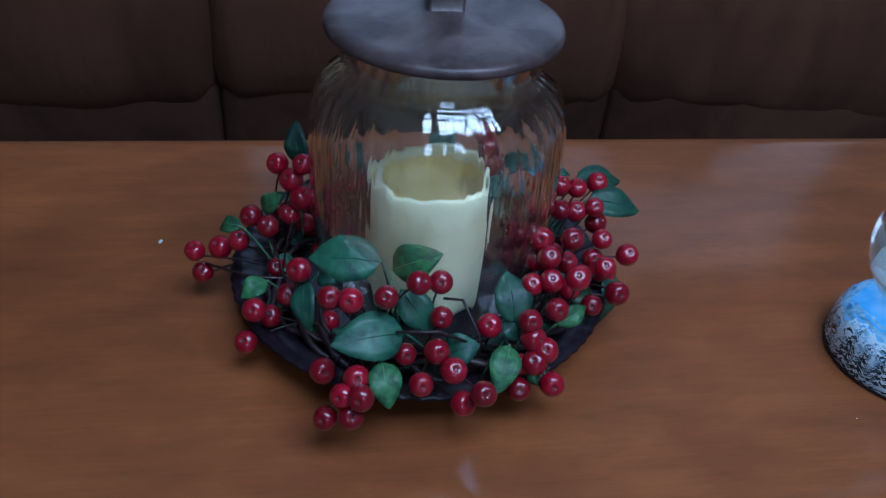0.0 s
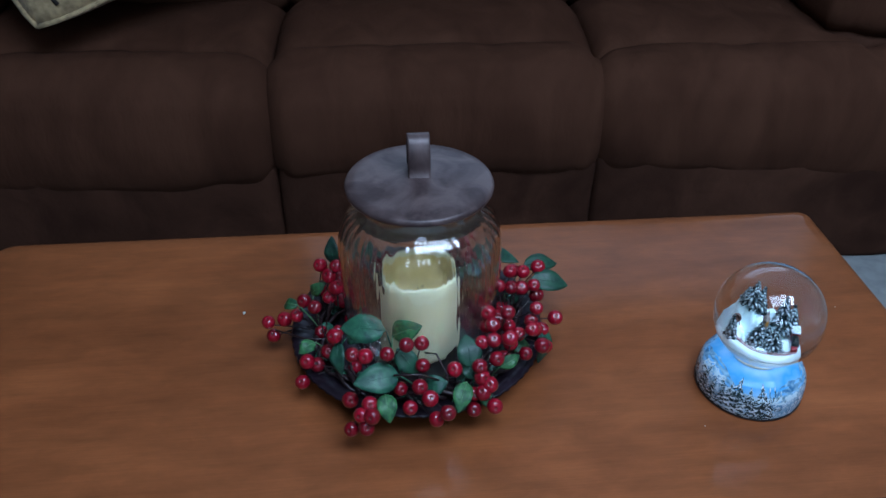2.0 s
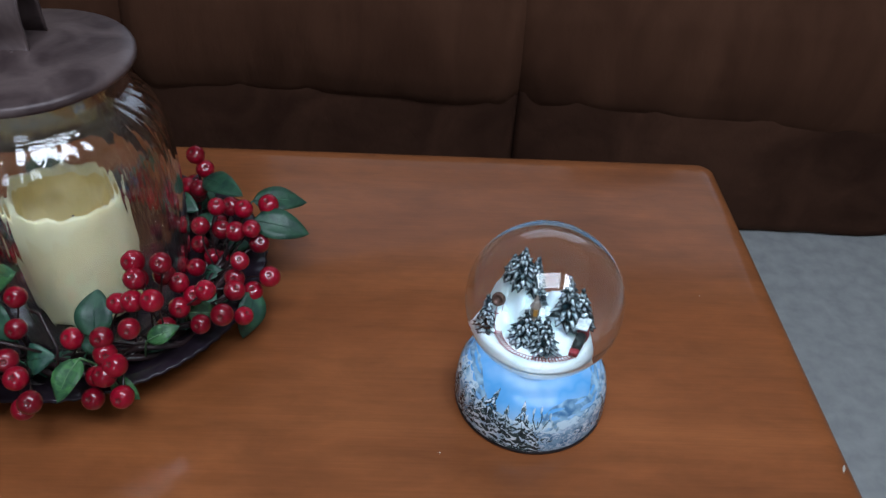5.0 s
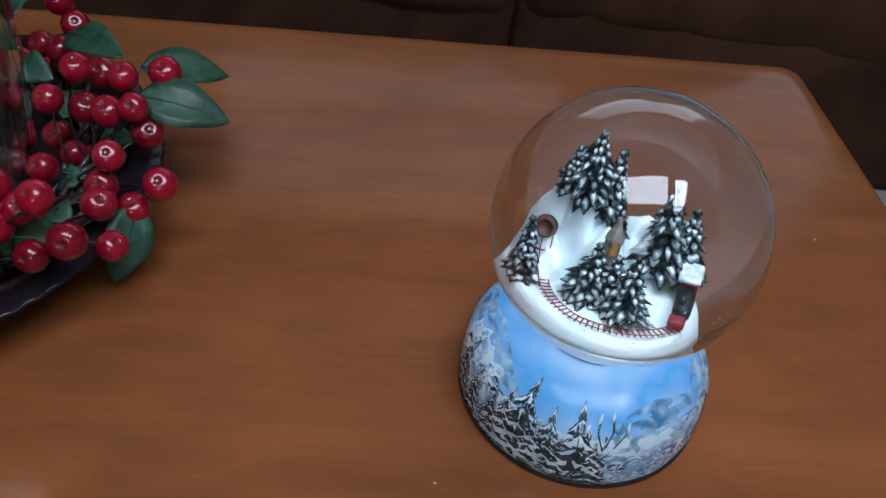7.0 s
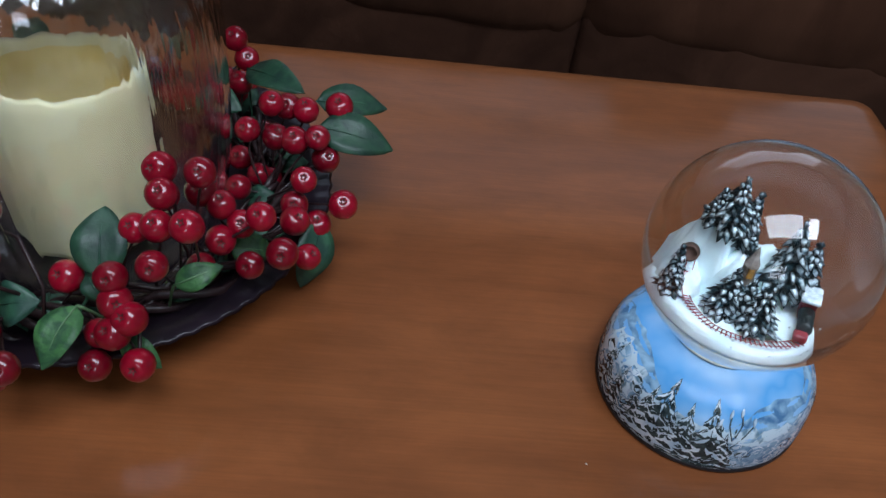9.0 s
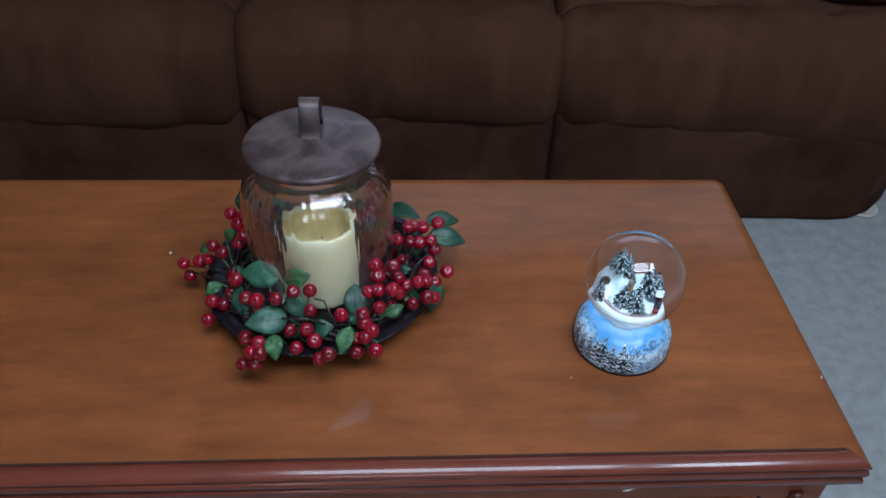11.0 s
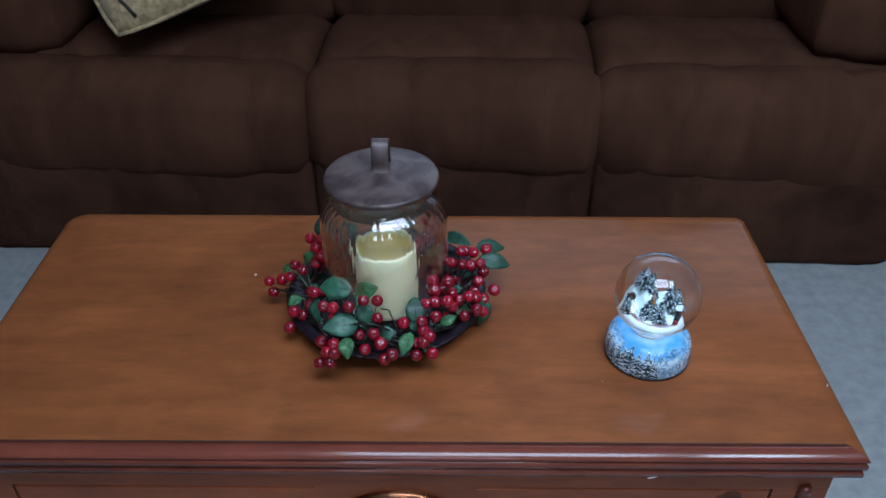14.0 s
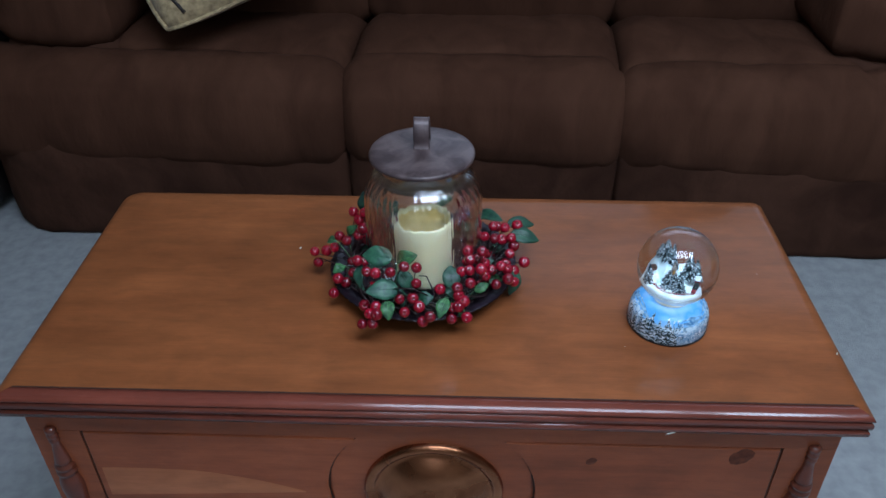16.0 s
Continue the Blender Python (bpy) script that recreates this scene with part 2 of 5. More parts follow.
CRUMB = material("white_crumb", (0.8, 0.78, 0.72), 0.8, dark=(0.6, 0.58, 0.5), scale=900)
PLASTIC = material("pale_plastic", (0.55, 0.52, 0.46), 0.6, dark=(0.45, 0.42, 0.37), scale=50)


def sky_glaze():
    """Blue ceramic glaze that fades to pale cloud lower down, with soft clouds."""
    m = material("painted_sky_glaze", (0.30, 0.56, 0.86), 0.25, coat=0.12, coat_rough=0.06, spec=0.3)
    nt = m.node_tree
    n, l = nt.nodes, nt.links
    g = n.new("ShaderNodeSeparateXYZ")
    l.new(n["Texture Coordinate"].outputs["Object"], g.inputs[0])
    t = n.new("ShaderNodeTexNoise")
    t.inputs["Scale"].default_value = 45
    l.new(n["Texture Coordinate"].outputs["Object"], t.inputs["Vector"])
    a = n.new("ShaderNodeMath")
    a.operation = "MULTIPLY_ADD"
    l.new(t.outputs[0], a.inputs[0])
    a.inputs[1].default_value = 0.022
    l.new(g.outputs[2], a.inputs[2])
    mr = n.new("ShaderNodeMapRange")
    mr.inputs[1].default_value, mr.inputs[2].default_value = 0.030, 0.062
    l.new(a.outputs[0], mr.inputs[0])
    r = n.new("ShaderNodeValToRGB")
    r.color_ramp.elements[0].color = (0.56, 0.77, 0.92, 1)
    r.color_ramp.elements[1].color = (0.19, 0.46, 0.82, 1)
    crown = r.color_ramp.elements.new(0.62)
    crown.color = (0.10, 0.37, 0.74, 1)
    r.color_ramp.elements[2].color = (0.44, 0.63, 0.84, 1)
    l.new(mr.outputs[0], r.inputs[0])
    l.new(r.outputs[0], n["Principled BSDF"].inputs["Base Color"])
    return m


GLAZE = sky_glaze()


# ---- mesh helpers ----
def finish(bm, name, mat, smooth=True):
    me = bpy.data.meshes.new(name)
    bmesh.ops.recalc_face_normals(bm, faces=bm.faces)
    bm.to_mesh(me)
    bm.free()
    for m in (mat if isinstance(mat, (list, tuple)) else [mat]):
        me.materials.append(m)
    if smooth:
        me.polygons.foreach_set("use_smooth", [True] * len(me.polygons))
    return me


def part(name, bm, mat, parent=None, label="", smooth=True, at=None):
    """Links a bmesh as one mesh object, under a thing or a part."""
    ob = new(name, finish(bm, name, mat, smooth))
    if at is not None:
        ob.matrix_basis = at
    if parent is not None:
        ob.parent = parent
    if label:
        ob["label"] = label
    return ob


def thing(name, place, label, category, group="", turn=0.0):
    ob = new(name)
    ob.matrix_basis = pose(*place, 0, 0, turn)
    ob.empty_display_size = 0.05
    return tagged(ob, label, category, group)


def box(bm, x0, x1, y0, y1, z0, z1, bevel=0.0, seg=2):
    geo = bmesh.ops.create_cube(bm, size=1.0)["verts"]
    for v in geo:
        v.co = Vector((x0 + (v.co.x + 0.5) * (x1 - x0), y0 + (v.co.y + 0.5) * (y1 - y0), z0 + (v.co.z + 0.5) * (z1 - z0)))
    if bevel:
        edges = list({e for v in geo for e in v.link_edges})
        bmesh.ops.bevel(bm, geom=edges, offset=bevel, segments=seg, profile=0.6, affect="EDGES")
    return bm


def boxed(*a, **k):
    return box(bmesh.new(), *a, **k)


def lathe(profile, n=48, ripple=None, closed=False):
    """Turns (radius, height) pairs round the z axis. ripple(angle, i, r, z) gives a changed radius and height."""
    bm = bmesh.new()
    rings = []
    for i, (r, z) in enumerate(profile):
        if r < 1e-6:
            rings.append([bm.verts.new((0, 0, z))])
            continue
        ring = []
        for k in range(n):
            a = 2 * math.pi * k / n
            rr, zz = ripple(a, i, r, z) if ripple else (r, z)
            ring.append(bm.verts.new((rr * math.cos(a), rr * math.sin(a), zz)))
        rings.append(ring)
    pairs = list(zip(rings, rings[1:]))
    if closed:
        pairs.append((rings[-1], rings[0]))
    for a, b in pairs:
        for k in range(n):
            j = (k + 1) % n
            q = [a[k % len(a)], a[j % len(a)], b[j % len(b)], b[k % len(b)]]
            q = [v for i, v in enumerate(q) if v not in q[:i]]
            if len(q) > 2:
                bm.faces.new(q)
    return bm


def tube(bm, points, radii, n=6):
    """A round rod along points."""
    pts = [Vector(p) for p in points]
    rings = []
    for i, p in enumerate(pts):
        d = (pts[min(i + 1, len(pts) - 1)] - pts[max(i - 1, 0)]).normalized()
        u = d.cross(Vector((0, 0, 1)))
        u = (u if u.length > 1e-3 else d.cross(Vector((1, 0, 0)))).normalized()
        w = d.cross(u)
        r = radii[i] if isinstance(radii, (list, tuple)) else radii
        rings.append([bm.verts.new(p + r * (math.cos(2 * math.pi * k / n) * u + math.sin(2 * math.pi * k / n) * w)) for k in range(n)])
    for a, b in zip(rings, rings[1:]):
        for k in range(n):
            bm.faces.new((a[k], a[(k + 1) % n], b[(k + 1) % n], b[k]))
    bm.faces.new(rings[0][::-1])
    bm.faces.new(rings[-1])
    return bm


def arc(a, b, lift, n=6, side=(0, 0, 0)):
    """Points from a to b that sag or rise by lift in the middle."""
    a, b = Vector(a), Vector(b)
    return [a.lerp(b, i / n) + (Vector((0, 0, lift)) + Vector(side)) * math.sin(math.pi * i / n) for i in range(n + 1)]


def soft_block(x0, x1, y0, y1, z0, z1, power=5.0, cuts=14, puff=0.0, wrinkle=0.006, seed=0.0, shape=None):
    """A stuffed block: a cube swollen to a rounded form, with uneven stuffing."""
    bm = bmesh.new()
    bmesh.ops.create_cube(bm, size=2.0)
    bmesh.ops.subdivide_edges(bm, edges=bm.edges[:], cuts=cuts, use_grid_fill=True)
    c = Vector(((x0 + x1) / 2, (y0 + y1) / 2, (z0 + z1) / 2))
    h = Vector(((x1 - x0) / 2, (y1 - y0) / 2, (z1 - z0) / 2))
    least = min(h)
    for v in bm.verts:
        q = v.co.copy()
        n = (abs(q.x) ** power + abs(q.y) ** power + abs(q.z) ** power) ** (1 / power)
        d = q / n                                        # rounded cube
        # keep the corner radius even on long blocks
        out = Vector()
        for i in range(3):
            keep = 1 - min(1.0, least / h[i])
            out[i] = (keep * q[i] + (1 - keep) * d[i]) if abs(q[i]) < 0.999 else (d[i] * (1 - keep) + keep * (1 if q[i] > 0 else -1) * (1 - (1 - abs(d[i])) * least / h[i]))
        w = Vector((out.x * h.x, out.y * h.y, out.z * h.z))
        s = noise.noise(Vector((w.x * 4 + seed, w.y * 4, w.z * 6))) + 0.5 * noise.noise(Vector((w.x * 11, w.y * 11 + seed, w.z * 11)))
        bulge = puff * (1 - q.x * q.x) * (1 - q.z * q.z)
        crease = (1 - abs(noise.noise(Vector((w.x * 9 + seed, w.y * 9, w.z * 3.5 + seed))))) ** 6
        w += d.normalized() * (s * wrinkle - crease * wrinkle * 0.55)
        w.y -= bulge if q.y < 0 else 0
        p = c + w
        if shape:
            p = Vector(shape(p))
        v.co = p
    return bm


# ---- the room ----
X0, X1, Y0, Y1, ZC = ROOM
tagged(part("floor", boxed(X0 - 0.1, X1 + 0.1, Y0 - 0.1, Y1 + 0.1, -0.1, 0.0), CARPET, smooth=False), "grey cut-pile carpet with mottled shading", "carpet", kind="structure")
bm = bmesh.new()
xs = sorted({X0 - 0.1, X1 + 0.1, *(sx + k * sw / 2 for sx, sy, sw, sd, sp in SKYLIGHTS for k in (-1, 1))})
ys = sorted({Y0 - 0.1, Y1 + 0.1, *(sy + k * sd / 2 for sx, sy, sw, sd, sp in SKYLIGHTS for k in (-1, 1))})
for xa, xb in zip(xs, xs[1:]):
    for ya, yb in zip(ys, ys[1:]):
        mx, my = (xa + xb) / 2, (ya + yb) / 2
        if not any(abs(mx - sx) < sw / 2 and abs(my - sy) < sd / 2 for sx, sy, sw, sd, sp in SKYLIGHTS):
            box(bm, xa, xb, ya, yb, ZC, ZC + 0.1)
tagged(part("ceiling", bm, CEILING, smooth=False), "white painted ceiling with skylight openings", "ceiling", kind="structure")


def wall_with_openings(name, along, lo, hi, at, out, openings):
    """A wall along x or y, with openings (a, b, z0, z1) that go through it."""
    bm = bmesh.new()

    def slab(a, b, z0, z1):
        if along == "x":
            box(bm, a, b, min(at, at + out), max(at, at + out), z0, z1)
        else:
            box(bm, min(at, at + out), max(at, at + out), a, b, z0, z1)
    cur = lo
    for a, b, z0, z1 in sorted(openings):
        slab(cur, a, 0, ZC)
        slab(a, b, 0, z0)
        slab(a, b, z1, ZC)
        cur = b
    slab(cur, hi, 0, ZC)
    return tagged(part(name, bm, WALL, smooth=False), "beige painted plaster wall", "wall", kind="structure")


north = [(NORTH_WIN[0] - NORTH_WIN[1] / 2, NORTH_WIN[0] + NORTH_WIN[1] / 2, *WIN_Z)]
south = [(SOUTH_WIN[0] - SOUTH_WIN[1] / 2, SOUTH_WIN[0] + SOUTH_WIN[1] / 2, *SOUTH_Z)]
wall_with_openings("wall_south", "x", X0, X1, Y0, -0.1, south)
wall_with_openings("wall_north", "x", X0, X1, Y1, 0.1, north)
wall_with_openings("wall_west", "y", Y0, Y1, X0, -0.1, [])
wall_with_openings("wall_east", "y", Y0, Y1, X1, 0.1, [])


def window(name, along, a, b, at, sign, span):
    """A sash window: frame, sill and a glazing bar in the opening."""
    ob = new(name)
    tagged(ob, "white painted sash window with daylight behind", "window", kind="structure")
    z0, z1 = span

    def bar(n, u0, u1, v0, v1, depth=0.04):
        if along == "x":
            bm = boxed(u0, u1, at, at + sign * depth, v0, v1) if sign > 0 else boxed(u0, u1, at - depth, at, v0, v1)
        else:
            bm = boxed(at, at + sign * depth, u0, u1, v0, v1)
        part(n, bm, TRIM, ob, smooth=False)
    bar("window_frame", a - 0.06, a, z0 - 0.06, z1 + 0.06)
    bar("window_frame", b, b + 0.06, z0 - 0.06, z1 + 0.06)
    bar("window_frame", a, b, z1, z1 + 0.06)
    bar("window_sill", a, b, z0 - 0.06, z0, 0.07)
    bar("glazing_bar", a, b, (z0 + z1) / 2 - 0.02, (z0 + z1) / 2 + 0.02, 0.03)


window("window_1", "x", north[0][0], north[0][1], Y1, -1, WIN_Z)
window("window_2", "x", south[0][0], south[0][1], Y0, 1, SOUTH_Z)
for k, (sx, sy, sw, sd, sp) in enumerate(SKYLIGHTS):
    sky_frame = tagged(new("skylight_%d" % (k + 1)), "white framed skylight in the ceiling", "skylight", kind="structure")
    for xa, xb, ya, yb in ((sx - sw / 2 - 0.05, sx - sw / 2, sy - sd / 2 - 0.05, sy + sd / 2 + 0.05), (sx + sw / 2, sx + sw / 2 + 0.05, sy - sd / 2 - 0.05, sy + sd / 2 + 0.05),
                           (sx - sw / 2, sx + sw / 2, sy - sd / 2 - 0.05, sy - sd / 2), (sx - sw / 2, sx + sw / 2, sy + sd / 2, sy + sd / 2 + 0.05)):
        part("frame", boxed(xa, xb, ya, yb, ZC - 0.02, ZC - 0.001), TRIM, sky_frame, smooth=False)
bm = bmesh.new()
box(bm, X0, X1, Y1 - 0.015, Y1 - 0.002, 0.0, 0.09, 0.004, 1)
tagged(part("baseboard", bm, TRIM, smooth=False), "white painted baseboard", "baseboard", kind="structure")

# ---- coffee table ----
TOP = 0.46
table = thing("coffee_table", (0, 0.23, 0), "reddish-brown varnished wooden coffee table with brass pull", "coffee table")


def tpart(name, bm, mat, label="", parent=None, smooth=False):
    ob = part(name, bm, mat, parent or table, label, smooth)
    if parent is None:
        ob.matrix_parent_inverse = table.matrix_basis.inverted()
    return ob


NOSE = [(0.0, 0.0), (0.0070, -0.0003), (0.0125, -0.0014), (0.0170, -0.0034), (0.0197, -0.0060), (0.0200, -0.0080), (0.0185, -0.0098), (0.0170, -0.0104)]
BEADS = [(0.0160, -0.0104), (0.0180, -0.0112), (0.0200, -0.0140), (0.0202, -0.0185), (0.0190, -0.0228), (0.0168, -0.0250), (0.0168, -0.0258), (0.0182, -0.0266), (0.0194, -0.0290),
         (0.0192, -0.0340), (0.0170, -0.0375), (0.0060, -0.0386)]
HALF, BACK = 0.5215, 0.4450               # half the length of the flat top, and its back edge


def rim_points(out):
    """Half way round the top at a distance beyond the flat: from the front right corner along the back to the front left."""
    pts = [(HALF + out, -out)]
    for sx in (1, -1):
        c, skew = (0.014, 0.008) if sx > 0 else (0.028, 0.0)
        for i in range(9):
            a = math.pi / 2 * (i if sx > 0 else 8 - i) / 8
            pts.append((sx * (HALF - skew + out - c + c * math.cos(a)), BACK - 0.004 * sx + out - c + c * math.sin(a)))
    return pts + [(-HALF - out, -out)]


def ring_board(profile, closed):
    """A board with a molded rim; open along the front where a strip of its own is let in."""
    bm = bmesh.new()
    rings = [[bm.verts.new((x, y, TOP + 0.0008 + dz)) for x, y in rim_points(out)] for out, dz in profile]
    for a, b in zip(rings, rings[1:]):
        for k in range(len(a) - (0 if closed else 1)):
            j = (k + 1) % len(a)
            bm.faces.new((a[k], b[k], b[j], a[j]))
    bm.faces.new(rings[0])
    bm.faces.new(rings[-1][::-1])
    return bm


tpart("top_panel", ring_board(NOSE, False), TOP_WOOD, "orange-brown varnished boards", smooth=True)
tpart("edge_molding", ring_board(BEADS, True), EDGE_WOOD, "red-stained edge with two beads", smooth=True)
# the dark front strip, mitred at the corners, behind a fine groove
bm = bmesh.new()
rows = [[bm.verts.new((k / 24 * (HALF + out), -max(out, 0.0016) + 0.0004, TOP + 0.0008 + dz)) for k in range(-24, 25)] for out, dz in [(0.0, -0.003)] + NOSE]
for a, b in zip(rows, rows[1:]):
    for k in range(48):
        bm.faces.new((a[k], a[k + 1], b[k + 1], b[k]))
tpart("front_strip", bm, EDGE_WOOD, "dark red rounded front edge", smooth=True)
tpart("groove", boxed(-HALF + 0.001, HALF - 0.001, -0.0012, 0.0009, TOP - 0.003, TOP + 0.0011), GROOVE)
FRONT = -0.003
tpart("body", boxed(-0.5195, 0.5195, FRONT + 0.004, 0.430, 0.06, 0.4225, 0.003, 1), BODY_WOOD)
tpart("plinth", boxed(-0.530, 0.530, FRONT - 0.006, 0.440, 0.0, 0.075, 0.008, 2), EDGE_WOOD)
tpart("apron_rail", boxed(-0.5190, 0.5190, FRONT - 0.001, FRONT + 0.003, 0.3850, 0.4220), BODY_WOOD)
for s in (-1, 1):
    # corner stile and its turned half column
    tpart("stile", boxed(s * 0.4865 - 0.0325, s * 0.4865 + 0.0325, FRONT - 0.001, FRONT + 0.003, 0.078, 0.3845), BODY_WOOD)
    prof = [(0.0, 0.3855), (0.0058, 0.3850), (0.0080, 0.3815), (0.0080, 0.3775), (0.0060, 0.3745), (0.0080, 0.3720), (0.0080, 0.3680), (0.0060, 0.3655), (0.0076, 0.3635), (0.0076, 0.3595),
            (0.0062, 0.3560), (0.0070, 0.3480), (0.0088, 0.3360), (0.0112, 0.3230), (0.0115, 0.3195), (0.0092, 0.3165), (0.0136, 0.3140), (0.0139, 0.3090), (0.0105, 0.3062), (0.0142, 0.3036), (0.0144, 0.2985), (0.0110, 0.2955),
            (0.0130, 0.292), (0.0160, 0.280), (0.0165, 0.268), (0.0150, 0.252), (0.0115, 0.225), (0.0090, 0.195), (0.0085, 0.180), (0.0120, 0.175), (0.0120, 0.168),
            (0.0085, 0.163), (0.0110, 0.150), (0.0130, 0.135), (0.0125, 0.122), (0.0080, 0.112), (0.0, 0.110)]
    tpart("turned_column", lathe(prof, 20), TURNED_WOOD, "turned half column", smooth=True).matrix_basis = Matrix.Translation((s * 0.4910, FRONT - 0.002, 0.008))


def panel_outline(s):
    """The outline of one drawer front: straight outside, a round bite beside the brass plate."""
    cx, cz, r = 0.0057, 0.2835, 0.1390
    pts = [(s * 0.4515, 0.100), (s * 0.4515, 0.3835)]
    a0 = math.asin((0.3835 - cz) / r)
    for i in range(17):
        a = a0 - (a0 + math.asin((cz - 0.150) / r)) * i / 16
        pts.append((cx + s * r * math.cos(a), cz + r * math.sin(a)))
    pts.append((cx + s * r * math.cos(math.asin((0.150 - cz) / r)), 0.100))
    return pts


for s in (-1, 1):
    pts = panel_outline(s)
    cx = sum(p[0] for p in pts) / len(pts)
    bm = bmesh.new()
    a = [bm.verts.new((x, FRONT + 0.003, z)) for x, z in pts]
    b = [bm.verts.new((x + (0.0018 if x < cx else -0.0018), FRONT - 0.0022, z + (0.0018 if z < 0.24 else -0.0018))) for x, z in pts]
    bm.faces.new(b)
    for k in range(len(pts)):
        bm.faces.new((a[k], a[(k + 1) % len(a)], b[(k + 1) % len(b)], b[k]))
    tpart("drawer_front", bm, BODY_WOOD, "knotty wooden drawer front with a curved end")
    # the groove round it
    for run in (pts[:2], pts[2:]):
        tpart("groove", tube(bmesh.new(), [(x, FRONT + 0.0005, z) for x, z in run], 0.0013, 5), GROOVE, smooth=True)
bm = boxed(-0.128, 0.139, FRONT - 0.0005, FRONT + 0.0035, 0.078, 0.3845)
tpart("centre_panel", bm, BODY_WOOD)
dish = [(0.0, -0.030), (0.010, -0.0297), (0.022, -0.0284), (0.036, -0.0255), (0.050, -0.0205), (0.062, -0.0140), (0.071, -0.0075), (0.0765, -0.0035),
        (0.0785, -0.0035), (0.081, -0.0070), (0.086, -0.0095), (0.091, -0.0085), (0.094, -0.0045), (0.0945, 0.0)]
pull = tpart("brass_plate", lathe([(r, -z) for r, z in dish], 64), BRASS, "round domed brass pull plate", smooth=True)
pull.matrix_basis = pose(0.009, FRONT - 0.0005, 0.2833, 90, 0, 0)
stud = part("stud", lathe([(0.0, 0.041), (0.006, 0.040), (0.0095, 0.037), (0.010, 0.034), (0.007, 0.031), (0.0055, 0.027)], 20), BRASS, pull, "small brass knob")
knot = material("wood_knot", (0.150, 0.042, 0.019), 0.45, dark=(0.075, 0.021, 0.011), scale=90, spec=0.2)
for kx, kz, kr in ((0.404, 0.368, 0.015), (0.215, 0.352, 0.007)):
    bm = lathe([(kr, 0.0), (kr * 0.7, 0.0008), (0.0, 0.001)], 14, lambda a, i, r, z: (r * (1 + 0.18 * math.sin(2 * a) + 0.05 * math.sin(5 * a)), z * 0.35))
    tpart("knot", bm, knot, smooth=True).matrix_basis = pose(kx, FRONT - 0.0022, kz, 90, 0, 0)

sap = wood("pale_sapwood", (0.47, 0.165, 0.068), (0.36, 0.115, 0.045), 0.36, (0.9, 10, 10), 0.25, 0.14)
bm = bmesh.new()
rows = []
for k in range(25):
    t = k / 24
    x = -0.442 + 0.275 * t
    top = 0.3135 + 0.001 * math.sin(9 * t) - 0.040 * max(0.0, (t - 0.45) / 0.55) ** 1.4
    low = 0.255 + 0.017 * t
    rows.append([bm.verts.new((x, FRONT - 0.0026 + 0.0002 * (j in (0, 3)), low + (top - low) * j / 3)) for j in range(4)])
for a, b in zip(rows, rows[1:]):
    for j in range(3):
        bm.faces.new((a[j], b[j], b[j + 1], a[j + 1]))
tpart("sapwood_streak", bm, sap, "pale streak of sapwood", smooth=True)


def crumb(x, y, z, size, label, mat=None):
    bm = bmesh.new()
    bmesh.ops.create_icosphere(bm, subdivisions=1, radius=size)
    for v in bm.verts:
        v.co = Vector((v.co.x * (1.2 + random.random()), v.co.y * (0.8 + 0.5 * random.random()), v.co.z * 0.45))
    low = min(v.co.z for v in bm.verts)
    ob = part("crumb", bm, mat or CRUMB, at=pose(x, y, z - low, 0, 0, random.uniform(0, 180)))
    return tagged(ob, label, "crumb", "specks on the table")


SURF = TOP + 0.0008
crumb(-0.210, 0.305, SURF, 0.0017, "tiny white crumb on the table top")
for fx, fy in ((0.259, 0.0962), (0.4733, 0.2583)):
    crumb(fx, fy, SURF, 0.0004, "tiny pale fleck on the table top")
# worn chips in the edge
for cx, cy, cz, ln, rot in ((0.5325, 0.092, TOP - 0.0012, 0.005, 60), (0.304, -0.0185, 0.4245, 0.008, 40)):
    bm = bmesh.new()
    bmesh.ops.create_icosphere(bm, subdivisions=1, radius=1.0)
    for v in bm.verts:
        v.co = Vector((v.co.x * ln, v.co.y * 0.0012, v.co.z * 0.0012))
    chip = tpart("chip", bm, PLASTIC, "pale chipped wood")
    chip.matrix_basis = pose(cx, cy, cz, 0, -25 if cy < 0 else 0, rot if cy > 0 else 0)

# ---- plate, wreath, jar and candle ----
JX, JY = -0.0115, 0.2300
PX, PY = -0.0150, 0.2410


def plate_ripple(a, i, r, z):
    if r > 0.130:
        return r + 0.0006 * math.sin(74 * a), z + 0.0005 * math.cos(74 * a)
    return r, z


prof = [(0.0, 0.0), (0.055, 0.0), (0.070, 0.001), (0.085, 0.006), (0.105, 0.016), (0.122, 0.0235), (0.1325, 0.0260), (0.1343, 0.0270), (0.1325, 0.0285), (0.121, 0.0262),
        (0.104, 0.0190), (0.084, 0.0090), (0.070, 0.0045), (0.055, 0.0035), (0.0, 0.0035)]
plate = part("plate", lathe(prof, 296, plate_ripple), PLATE, at=Matrix.Translation((PX, PY, SURF)))
tagged(plate, "dark metal plate with a finely scalloped rim", "plate")
IN = SURF + 0.0035

jar = thing("candle_jar", (JX, JY, IN), "ribbed clear glass jar with a brown tin lid", "jar")
RIBS = 38


def flutes(a, i, r, z):
    t = max(0.0, min(1.0, (z - 0.01) / 0.171))
    k = math.sin(math.pi * t) ** 0.5 * (0.40 + 5.0 * max(0, t - 0.54)) if 0 < t < 1 else 0
    return r * (1 + (0.0095 if i < JAR_OUT else 0.0072) * k * (2 * abs(math.sin(RIBS / 2 * (a + 3.5 * max(0, z - 0.09)))) - 1)), z


